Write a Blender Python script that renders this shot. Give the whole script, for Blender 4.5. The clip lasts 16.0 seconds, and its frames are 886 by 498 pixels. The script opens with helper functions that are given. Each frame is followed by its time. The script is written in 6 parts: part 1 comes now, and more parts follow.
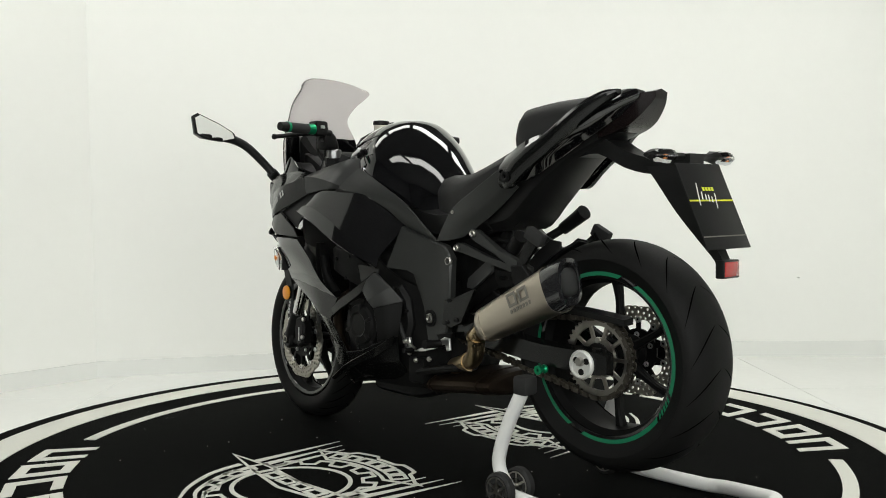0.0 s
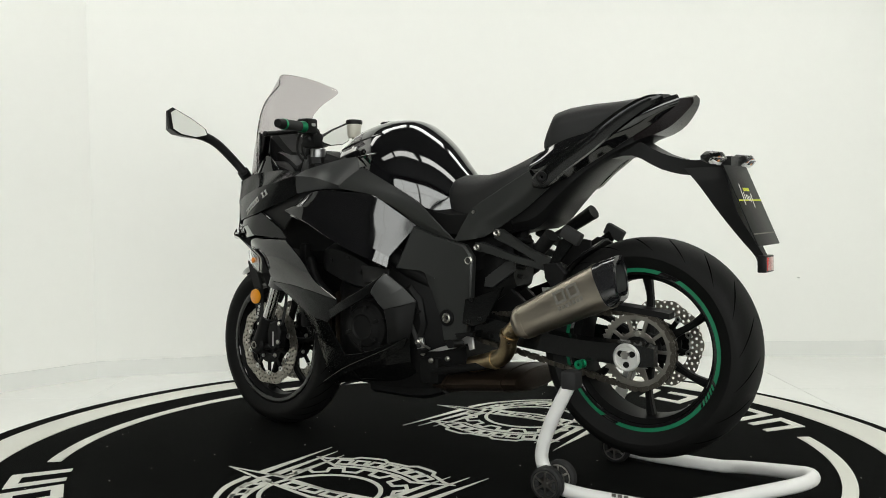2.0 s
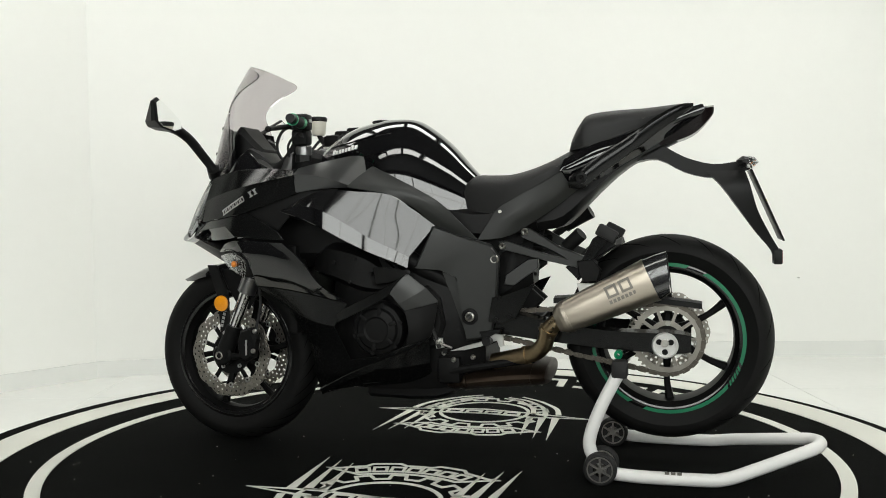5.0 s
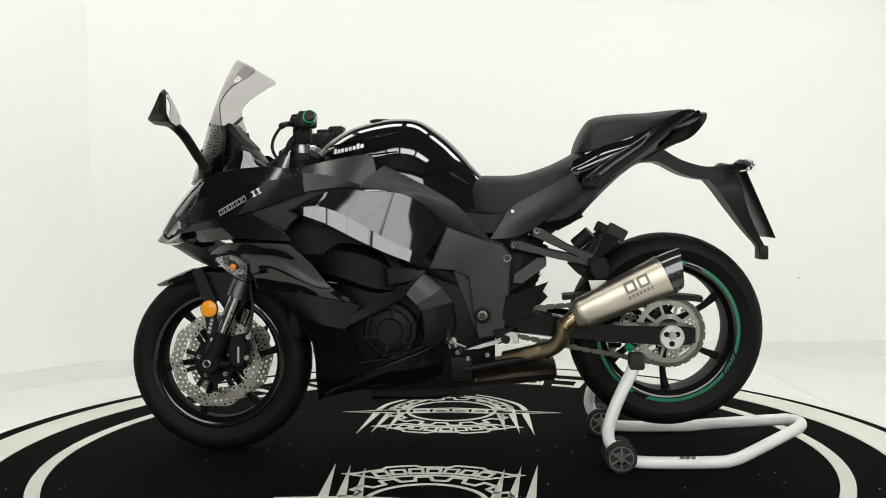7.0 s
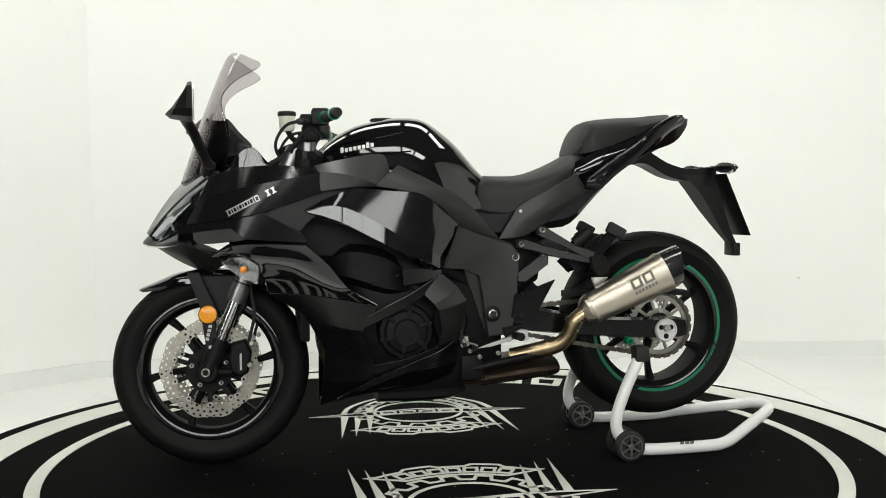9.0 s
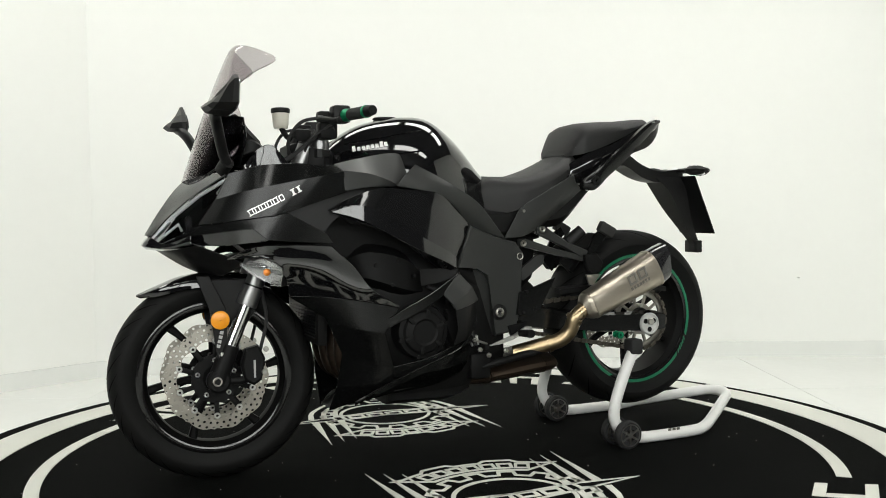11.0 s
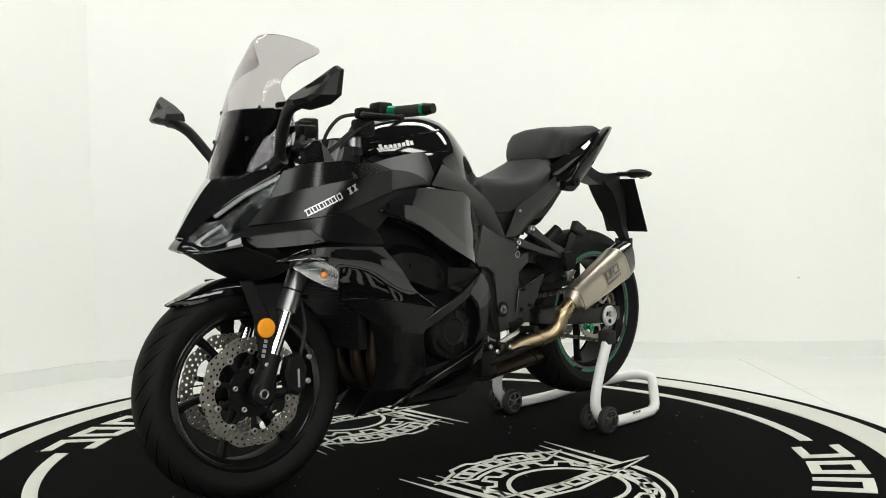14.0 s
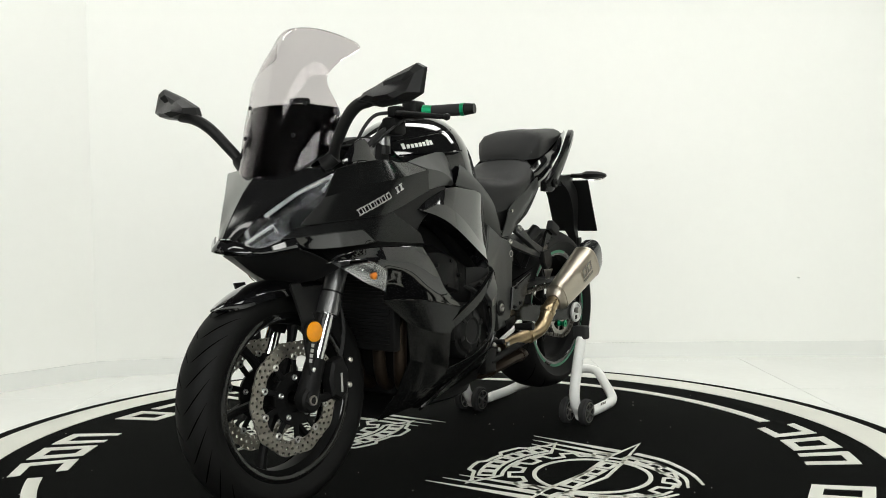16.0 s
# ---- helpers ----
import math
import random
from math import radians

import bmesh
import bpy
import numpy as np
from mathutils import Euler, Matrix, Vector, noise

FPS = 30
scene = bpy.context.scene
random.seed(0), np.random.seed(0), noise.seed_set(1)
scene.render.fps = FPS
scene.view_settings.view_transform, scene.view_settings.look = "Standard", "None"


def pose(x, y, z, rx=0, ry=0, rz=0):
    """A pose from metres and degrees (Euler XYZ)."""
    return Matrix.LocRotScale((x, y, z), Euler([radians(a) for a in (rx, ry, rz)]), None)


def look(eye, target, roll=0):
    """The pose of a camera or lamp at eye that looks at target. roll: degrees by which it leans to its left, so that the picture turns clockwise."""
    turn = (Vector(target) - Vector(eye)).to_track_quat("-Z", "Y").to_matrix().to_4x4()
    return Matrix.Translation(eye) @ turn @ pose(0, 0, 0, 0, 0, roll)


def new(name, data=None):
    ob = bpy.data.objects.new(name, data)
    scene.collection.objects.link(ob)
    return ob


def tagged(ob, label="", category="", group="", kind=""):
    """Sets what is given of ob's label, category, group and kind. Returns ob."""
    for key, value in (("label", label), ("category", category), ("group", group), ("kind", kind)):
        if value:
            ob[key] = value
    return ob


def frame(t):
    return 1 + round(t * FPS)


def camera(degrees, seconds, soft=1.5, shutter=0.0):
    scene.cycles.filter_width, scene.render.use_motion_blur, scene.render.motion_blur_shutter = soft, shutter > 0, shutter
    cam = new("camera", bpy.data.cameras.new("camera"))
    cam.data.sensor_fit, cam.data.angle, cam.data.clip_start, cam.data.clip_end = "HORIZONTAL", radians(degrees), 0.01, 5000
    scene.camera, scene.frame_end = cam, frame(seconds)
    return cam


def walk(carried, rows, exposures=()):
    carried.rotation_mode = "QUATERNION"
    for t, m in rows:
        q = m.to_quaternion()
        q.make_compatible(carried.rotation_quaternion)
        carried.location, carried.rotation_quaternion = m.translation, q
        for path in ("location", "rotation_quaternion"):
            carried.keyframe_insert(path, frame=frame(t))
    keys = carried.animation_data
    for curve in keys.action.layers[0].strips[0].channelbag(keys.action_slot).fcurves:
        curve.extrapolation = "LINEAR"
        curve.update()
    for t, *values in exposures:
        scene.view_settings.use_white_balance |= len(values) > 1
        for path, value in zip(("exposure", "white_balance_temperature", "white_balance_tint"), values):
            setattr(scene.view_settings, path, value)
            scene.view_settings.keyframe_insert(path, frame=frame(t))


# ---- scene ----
# A black sports touring motorcycle on a turning round platform in a white showroom.
PHI0, RATE = 131.92, 6.5105

cam = camera(50.78, 16.0, soft=0.95)
EYE = (0.0, -3.003, 0.792)
VIEW = look(EYE, (0.00919, -2.003, 0.7454), -0.64)
walk(cam, [(0.0, VIEW), (16.0, VIEW)], [(0.0, -1.33), (4.2, -1.30), (6.5, -1.20), (16.0, -1.18)])

# ---- light ----
world = bpy.data.worlds.new("sky")
scene.world = world
world.use_nodes = True
sky = world.node_tree.nodes.new("ShaderNodeTexSky")
sky.sky_type, sky.sun_disc = "NISHITA", False
sky.sun_elevation, sky.sun_rotation = radians(40), radians(200)
back = world.node_tree.nodes["Background"]
back.inputs["Strength"].default_value = 0.1
world.node_tree.links.new(sky.outputs[0], back.inputs[0])
FLOOR = -0.12
CEIL = 3.1


def area(name, m, w, h, power, colour=(1, 1, 1)):
    d = bpy.data.lights.new(name, "AREA")
    d.shape, d.size, d.size_y, d.energy, d.color = "RECTANGLE", w, h, power, colour
    ob = new(name, d)
    ob.matrix_world = m
    return tagged(ob, kind="structure")


WARM = (0.995, 1.0, 0.945)
# ceiling panels: x, y, width, depth
PANELS = [(x, y, 1.2, 0.5) for y in (0.9, -2.0) for x in (-2.1, -0.7, 0.7, 2.1)]
for px, py, pw, pd in PANELS:
    area("panel_light", look((px, py, CEIL - 0.075), (px, py, 0)), pw, pd, 26 * (1 + 0.19 * px), WARM)
WIN = [(-2.30, 1.1, 1.6), (0.0, 1.1, 1.6), (2.62, 1.42, 1.6)]  # windows behind the camera: x, half width, height
for wx, ww, wh in WIN:
    area("window_light", look((wx, -5.45, 1.85), (wx, 0, 1.35)), 2 * ww, wh, 127 * ww, (0.985, 1.0, 0.95))


# ---- materials ----
def mat(name, colour, rough=0.5, metal=0.0, coat=0.0, var=0.0, scale=8.0, bump=0.0, bscale=200.0, rvar=0.0, trans=0.0, ior=1.45, emit=0.0, stretch=(1, 1, 1), alpha=1.0, spec=0.5):
    m = bpy.data.materials.new(name)
    m.use_nodes = True
    nt = m.node_tree
    b = nt.nodes["Principled BSDF"]
    b.inputs["Base Color"].default_value = (*colour, 1)
    b.inputs["Roughness"].default_value = rough
    b.inputs["Metallic"].default_value = metal
    b.inputs["Coat Weight"].default_value = coat
    b.inputs["Coat Roughness"].default_value = 0.03
    b.inputs["Transmission Weight"].default_value = trans
    b.inputs["IOR"].default_value = ior
    b.inputs["Alpha"].default_value = alpha
    b.inputs["Specular IOR Level"].default_value = spec
    if emit:
        b.inputs["Emission Color"].default_value = (*colour, 1)
        b.inputs["Emission Strength"].default_value = emit
    co = nt.nodes.new("ShaderNodeTexCoord")
    mp = nt.nodes.new("ShaderNodeMapping")
    mp.inputs["Scale"].default_value = stretch
    nt.links.new(co.outputs["Object"], mp.inputs[0])
    if var or rvar:
        n1 = nt.nodes.new("ShaderNodeTexNoise")
        n1.inputs["Scale"].default_value, n1.inputs["Detail"].default_value = scale, 8
        n2 = nt.nodes.new("ShaderNodeTexNoise")
        n2.inputs["Scale"].default_value, n2.inputs["Detail"].default_value = scale * 13, 4
        ad = nt.nodes.new("ShaderNodeMath")
        ad.operation, ad.use_clamp = "MULTIPLY_ADD", True
        ad.inputs[1].default_value = 0.6
        n3 = nt.nodes.new("ShaderNodeMath")
        n3.operation = "MULTIPLY"
        n3.inputs[1].default_value = 0.4
        nt.links.new(mp.outputs[0], n1.inputs["Vector"])
        nt.links.new(mp.outputs[0], n2.inputs["Vector"])
        nt.links.new(n2.outputs[0], n3.inputs[0])
        nt.links.new(n1.outputs[0], ad.inputs[0])
        nt.links.new(n3.outputs[0], ad.inputs[2])
        if var:
            mix = nt.nodes.new("ShaderNodeMix")
            mix.data_type = "RGBA"
            mix.inputs["A"].default_value = (*[max(0, c * (1 - var)) for c in colour], 1)
            mix.inputs["B"].default_value = (*[min(1, c * (1 + var)) for c in colour], 1)
            nt.links.new(ad.outputs[0], mix.inputs["Factor"])
            nt.links.new(mix.outputs["Result"], b.inputs["Base Color"])
        if rvar:
            mr = nt.nodes.new("ShaderNodeMapRange")
            mr.inputs["To Min"].default_value, mr.inputs["To Max"].default_value = max(0, rough - rvar), min(1, rough + rvar)
            nt.links.new(ad.outputs[0], mr.inputs["Value"])
            nt.links.new(mr.outputs[0], b.inputs["Roughness"])
    if bump:
        n = nt.nodes.new("ShaderNodeTexNoise")
        n.inputs["Scale"].default_value, n.inputs["Detail"].default_value = bscale, 5
        bp = nt.nodes.new("ShaderNodeBump")
        bp.inputs["Strength"].default_value, bp.inputs["Distance"].default_value = bump, 0.002
        nt.links.new(mp.outputs[0], n.inputs["Vector"])
        nt.links.new(n.outputs[0], bp.inputs["Height"])
        nt.links.new(bp.outputs[0], b.inputs["Normal"])
    return m


M_WALL = mat("wall_paint", (0.86, 0.865, 0.83), 0.75, var=0.03, scale=1.3, bump=0.05, bscale=60)
M_CEIL = mat("dark_ceiling_paint", (0.06, 0.06, 0.06), 0.85, var=0.1, scale=2)
M_DWALL = mat("dark_wall_paint", (0.035, 0.035, 0.037), 0.8, var=0.1, scale=2)
M_SKIRT = mat("skirting_tile", (0.80, 0.81, 0.78), 0.25, var=0.03, scale=3)
M_TILE = mat("floor_tile", (0.80, 0.81, 0.78), 0.18, var=0.04, scale=1.5, rvar=0.06)
M_GROUT = mat("grout", (0.55, 0.55, 0.52), 0.8, var=0.1)
M_CARPET = mat("carpet", (0.0030, 0.0033, 0.0030), 0.95, var=0.5, scale=5, bump=0.5, bscale=700, spec=0.04)
M_PRINT = mat("print_white", (0.66, 0.66, 0.60), 0.75, var=0.08, scale=9, bump=0.25, bscale=500)
M_RIMPLY = mat("platform_edge", (0.42, 0.41, 0.38), 0.7, var=0.6, scale=6, bump=0.2, bscale=90)
M_GLOSS = mat("gloss_black_paint", (0.003, 0.003, 0.0034), 0.05, coat=0.75, rvar=0.02, scale=20)
M_SATIN = mat("metallic_satin_black", (0.0042, 0.0044, 0.0043), 0.17, metal=0.0, coat=0.0, var=0.06, scale=60, rvar=0.012, spec=0.32)
M_GREY = mat("satin_grey_paint", (0.045, 0.046, 0.045), 0.36, metal=0.4, var=0.1, scale=30, rvar=0.05)
M_PLASTIC = mat("black_plastic", (0.006, 0.006, 0.006), 0.42, var=0.2, scale=25, bump=0.1, bscale=500, spec=0.22)
M_DARK = mat("engine_black", (0.005, 0.005, 0.005), 0.5, var=0.4, scale=14, bump=0.25, bscale=120, spec=0.16)
M_SEAT = mat("seat_vinyl", (0.016, 0.016, 0.016), 0.5, var=0.15, scale=12, bump=0.3, bscale=420, spec=0.3)
M_TYRE = mat("tyre_rubber", (0.0055, 0.0055, 0.0053), 0.6, var=0.3, scale=9, bump=0.2, bscale=300, spec=0.16)
# near-black without gloss: the shade inside the tread grooves, put into the colour
M_GROOVE_SHADE = mat("tyre_groove_shade", (0.001, 0.001, 0.001), 0.95, spec=0.0)
M_WHEEL = mat("wheel_black", (0.004, 0.004, 0.004), 0.48, rvar=0.06, scale=15, spec=0.12)
M_LIP = mat("gloss_black_rim_lip", (0.004, 0.004, 0.004), 0.12, coat=0.3, rvar=0.04, scale=15)
M_SEMI = mat("semi_gloss_black", (0.005, 0.005, 0.0053), 0.09, coat=0.4, rvar=0.02, scale=25)
M_MATTE = mat("matte_dark_grey", (0.019, 0.020, 0.019), 0.38, var=0.12, scale=40, rvar=0.05, bump=0.06, bscale=500, spec=0.4)
M_SPROCKET = mat("worn_sprocket_steel", (0.30, 0.285, 0.255), 0.36, metal=1.0, var=0.4, scale=30, rvar=0.12)
M_GREEN = mat("green_rim_tape", (0.006, 0.14, 0.065), 0.35, var=0.15)
M_ANOD = mat("green_anodised", (0.01, 0.30, 0.13), 0.28, metal=0.8, var=0.1)
M_STEEL = mat("brushed_steel", (0.42, 0.41, 0.38), 0.32, metal=1.0, var=0.15, scale=20, rvar=0.1)
M_DISC = mat("disc_steel", (0.36, 0.34, 0.30), 0.38, metal=1.0, var=0.25, scale=25, rvar=0.12)
M_CHROME = mat("fork_chrome", (0.62, 0.62, 0.62), 0.1, metal=1.0, rvar=0.04)
M_ALU = mat("aluminium", (0.62, 0.62, 0.60), 0.3, metal=1.0, var=0.1, scale=30, rvar=0.08)
M_FORK = mat("fork_tube_grey", (0.20, 0.20, 0.20), 0.28, metal=0.9, var=0.08)
M_TITAN = mat("titanium", (0.43, 0.385, 0.32), 0.34, metal=1.0, var=0.10, scale=7, rvar=0.08, bump=0.08, bscale=160, stretch=(1, 1, 14))
M_HEAT = mat("heat_tinted_steel", (0.40, 0.31, 0.19), 0.3, metal=1.0, var=0.5, scale=9, rvar=0.1)
M_BURNT = mat("burnt_steel", (0.032, 0.022, 0.015), 0.5, metal=0.8, var=0.7, scale=11, bump=0.2, bscale=80)
M_CARBON = mat("carbon_cap", (0.010, 0.010, 0.011), 0.2, coat=1.0, var=0.3, scale=120)
M_CHAIN = mat("chain_steel", (0.11, 0.10, 0.085), 0.42, metal=1.0, var=0.5, scale=60)
M_AMBER = mat("amber_reflector", (0.78, 0.29, 0.004), 0.3, coat=0.15, var=0.25, scale=160)
M_ORANGE = mat("amber_bulb", (0.7, 0.22, 0.03), 0.3)
M_RED = mat("red_reflector", (0.36, 0.008, 0.006), 0.2, coat=1.0, var=0.3, scale=150)
M_LENS = mat("clear_lens", (0.93, 0.94, 0.95), 0.03, trans=1.0, ior=1.35)
M_LAMP = mat("lamp_reflector", (0.36, 0.36, 0.35), 0.16, metal=0.95, var=0.4, scale=60, bump=1.0, bscale=55)
M_CAP = mat("satin_silver_cap", (0.62, 0.62, 0.60), 0.42, metal=0.35, var=0.08, scale=40)
M_HLENS = mat("headlight_lens", (0.72, 0.73, 0.75), 0.02, trans=1.0, ior=1.14)
M_BOWL = mat("dark_lamp_bowl", (0.035, 0.035, 0.037), 0.22, metal=0.9, var=0.3, scale=60, bump=0.5, bscale=60)
M_SMOKE = mat("smoked_screen", (0.60, 0.565, 0.58), 0.02, trans=1.0, ior=1.22)
M_TAILLENS = mat("dark_tail_lens", (0.005, 0.003, 0.003), 0.2, var=0.3, scale=90, spec=0.3)
M_MIRROR = mat("mirror_glass", (0.9, 0.9, 0.9), 0.02, metal=1.0)
M_STAND = mat("white_powder_coat", (0.76, 0.76, 0.74), 0.35, var=0.05, scale=12, bump=0.08, bscale=300)
M_RUBBER = mat("black_rubber", (0.012, 0.012, 0.012), 0.75, var=0.2, scale=30)
M_WHITE = mat("white_lettering", (0.75, 0.75, 0.73), 0.4)
M_SILVER = mat("silver_badge", (0.45, 0.45, 0.44), 0.3, metal=0.6)
M_ENGR = mat("engraving_grey", (0.19, 0.18, 0.16), 0.5, metal=0.6)
M_YELLOW = mat("yellow_print", (0.62, 0.66, 0.03), 0.5)
M_FLUID = mat("reservoir_plastic", (0.6, 0.58, 0.5), 0.35, coat=0.3)
M_DIFF = mat("light_diffuser", (1, 0.985, 0.95), 0.6, emit=6.0)
M_FRAME = mat("window_frame_dark", (0.05, 0.05, 0.05), 0.4, var=0.1)
M_PANE = mat("window_pane", (0.95, 0.97, 0.97), 0.02, trans=1.0, ior=1.45)
M_OUT = mat("outside_daylight", (0.92, 0.97, 1.0), 0.9, emit=2.2)

# ---- mesh helpers ----
SHARP = 0.55


def bm_new():
    return bmesh.new()


def finish(bm, smooth=True, sharp=SHARP):
    bmesh.ops.recalc_face_normals(bm, faces=bm.faces)
    if smooth:
        for f in bm.faces:
            f.smooth = True
        for e in bm.edges:
            if len(e.link_faces) == 2 and e.calc_face_angle(0) > sharp:
                e.smooth = False
    return bm


def part(name, bm, material, parent=None, label="", smooth=True, sharp=SHARP):
    finish(bm, smooth, sharp)
    me = bpy.data.meshes.new(name)
    bm.to_mesh(me)
    bm.free()
    me.materials.append(material)
    ob = new(name, me)
    if parent is not None:
        ob.parent = parent
    if label:
        tagged(ob, label)
    return ob


def share(name, source, parent, m=None):
    ob = new(name, source.data)
    ob.parent = parent
    if m is not None:
        ob.matrix_basis = m
    return ob


def thing(name, label, category, group="", kind=""):
    return tagged(new(name), label, category, group, kind)


def add(bm, verts, faces):
    vs = [bm.verts.new(v) for v in verts]
    for f in faces:
        try:
            bm.faces.new([vs[i] for i in f])
        except ValueError:
            pass
    return vs


def box(bm, c, s, m=None, bevel=0.0):
    m = m or Matrix()
    x, y, z = [d / 2 for d in s]
    vs = [m @ Vector((c[0] + i * x, c[1] + j * y, c[2] + k * z)) for i in (-1, 1) for j in (-1, 1) for k in (-1, 1)]
    a = add(bm, vs, [(0, 1, 3, 2), (4, 6, 7, 5), (0, 4, 5, 1), (2, 3, 7, 6), (0, 2, 6, 4), (1, 5, 7, 3)])
    if bevel:
        es = list({e for v in a for e in v.link_edges})
        bmesh.ops.bevel(bm, geom=es, offset=bevel, segments=2, affect="EDGES", profile=0.5)
    return bm


def spline(pts, n):
    """Points on a Catmull-Rom curve, n steps per span."""
    P = [Vector(p) for p in pts]
    if n <= 1 or len(P) < 3:
        out = []
        for a, b in zip(P, P[1:]):
            out += [a.lerp(b, i / n) for i in range(n)]
        return out + [P[-1]]
    Q = [2 * P[0] - P[1]] + P + [2 * P[-1] - P[-2]]
    out = []
    for i in range(1, len(Q) - 2):
        a, b, c, d = Q[i - 1:i + 3]
        for k in range(n):
            t = k / n
            out.append(0.5 * ((2 * b) + (c - a) * t + (2 * a - 5 * b + 4 * c - d) * t * t + (3 * b - a - 3 * c + d) * t ** 3))
    return out + [P[-1]]


def sheet(rows, thick=0.004, nu=4, nv=3, inward=None, crease=False, lip=0.0):
    """A curved shell through a small grid of points, thickened towards inward (default: the midplane)."""
    rows = [spline(r, nu) for r in rows]
    cols = [spline([r[j] for r in rows], nv) for j in range(len(rows[0]))]
    nr, nc = len(cols[0]), len(cols)
    grid = [[cols[j][i] for j in range(nc)] for i in range(nr)]
    bm = bm_new()
    nor = [[None] * nc for _ in range(nr)]
    for i in range(nr):
        for j in range(nc):
            du = grid[i][min(j + 1, nc - 1)] - grid[i][max(j - 1, 0)]
            dv = grid[min(i + 1, nr - 1)][j] - grid[max(i - 1, 0)][j]
            n = du.cross(dv)
            nor[i][j] = n.normalized() if n.length > 1e-9 else Vector((0, 1, 0))
    mid = sum((grid[i][j] for i in range(nr) for j in range(nc)), Vector()) / (nr * nc)
    to = Vector(inward) - mid if inward else Vector((0, -mid.y, 0))
    if sum((n.dot(to) for r in nor for n in r)) < 0:
        nor = [[-n for n in r] for r in nor]
    A = [[bm.verts.new(grid[i][j]) for j in range(nc)] for i in range(nr)]
    B = [[bm.verts.new(grid[i][j] + nor[i][j] * thick) for j in range(nc)] for i in range(nr)]
    for i in range(nr - 1):
        for j in range(nc - 1):
            bm.faces.new((A[i][j], A[i][j + 1], A[i + 1][j + 1], A[i + 1][j]))
            bm.faces.new((B[i][j], B[i + 1][j], B[i + 1][j + 1], B[i][j + 1]))
    if lip:
        for line in (0, -1):
            for P, Q in ((grid[line], nor[line]), ([r[line] for r in grid], [r[line] for r in nor])):
                tube([p + n * lip for p, n in zip(P, Q)], lip, 6, 1, bm)
    if crease:
        for i in range(1, nr - 1):
            for j in range(nc - 1):
                bm.edges.get((A[i][j], A[i][j + 1])).smooth = False
    for i in range(nr - 1):
        bm.faces.new((A[i][0], A[i + 1][0], B[i + 1][0], B[i][0]))
        bm.faces.new((A[i][-1], B[i][-1], B[i + 1][-1], A[i + 1][-1]))
    for j in range(nc - 1):
        bm.faces.new((A[0][j], B[0][j], B[0][j + 1], A[0][j + 1]))
        bm.faces.new((A[-1][j], A[-1][j + 1], B[-1][j + 1], B[-1][j]))
    return bm


def flip(rows):
    return [[(x, -y, z) for x, y, z in r] for r in rows]


def loft(rings, n=1, caps=True, bm=None):
    """A closed skin through rings of equal point counts, smoothed along its length."""
    bm = bm or bm_new()
    k = len(rings[0])
    lines = [spline([r[j] for r in rings], n) for j in range(k)]
    L = len(lines[0])
    V = [[bm.verts.new(lines[j][i]) for j in range(k)] for i in range(L)]
    for i in range(L - 1):
        for j in range(k):
            bm.faces.new((V[i][j], V[i][(j + 1) % k], V[i + 1][(j + 1) % k], V[i + 1][j]))
    if caps:
        bm.faces.new(V[0])
        bm.faces.new(V[-1][::-1])
    return bm


def tube(path, r, n=10, smooth=4, bm=None):
    """A round bar along a smooth path; r is a radius or one for each end."""
    bm = bm or bm_new()
    P = spline(path, smooth)
    r0, r1 = r if isinstance(r, tuple) else (r, r)
    up = Vector((0, 0, 1))
    rings = []
    prev = None
    for i, p in enumerate(P):
        d = (P[min(i + 1, len(P) - 1)] - P[max(i - 1, 0)]).normalized()
        if prev is None:
            a = d.cross(up if abs(d.z) < 0.9 else Vector((1, 0, 0))).normalized()
        else:
            a = (prev - d * prev.dot(d)).normalized()
        prev = a
        b = d.cross(a)
        rr = r0 + (r1 - r0) * i / (len(P) - 1)
        rings.append([p + (a * math.cos(2 * math.pi * k / n) + b * math.sin(2 * math.pi * k / n)) * rr for k in range(n)])
    return loft(rings, 1, True, bm)


def lathe(prof, c, axis="y", n=48, closed=True, bm=None):
    """Profile of (radius, offset) turned about an axis through c."""
    bm = bm or bm_new()
    rings = []
    for r, o in prof:
        ring = []
        for k in range(n):
            a = 2 * math.pi * k / n
            u, v = r * math.cos(a), r * math.sin(a)
            p = {"y": (u, o, v), "x": (o, u, v), "z": (u, v, o)}[axis]
            ring.append(bm.verts.new(Vector(c) + Vector(p)))
        rings.append(ring)
    m = len(rings)
    for i in range(m if closed else m - 1):
        A, B = rings[i], rings[(i + 1) % m]
        for k in range(n):
            bm.faces.new((A[k], A[(k + 1) % n], B[(k + 1) % n], B[k]))
    if not closed:
        bm.faces.new(rings[0][::-1])
        bm.faces.new(rings[-1])
    return bm


def cyl(c, r, y0, y1, axis="y", n=20, bev=0.0, bm=None):
    lo, hi = min(y0, y1), max(y0, y1)
    b = min(bev, (hi - lo) * 0.4, r * 0.4)
    prof = [(r - b, lo), (r, lo + b), (r, hi - b), (r - b, hi)] if b else [(r, lo), (r, hi)]
    return lathe(prof, c, axis, n, False, bm)


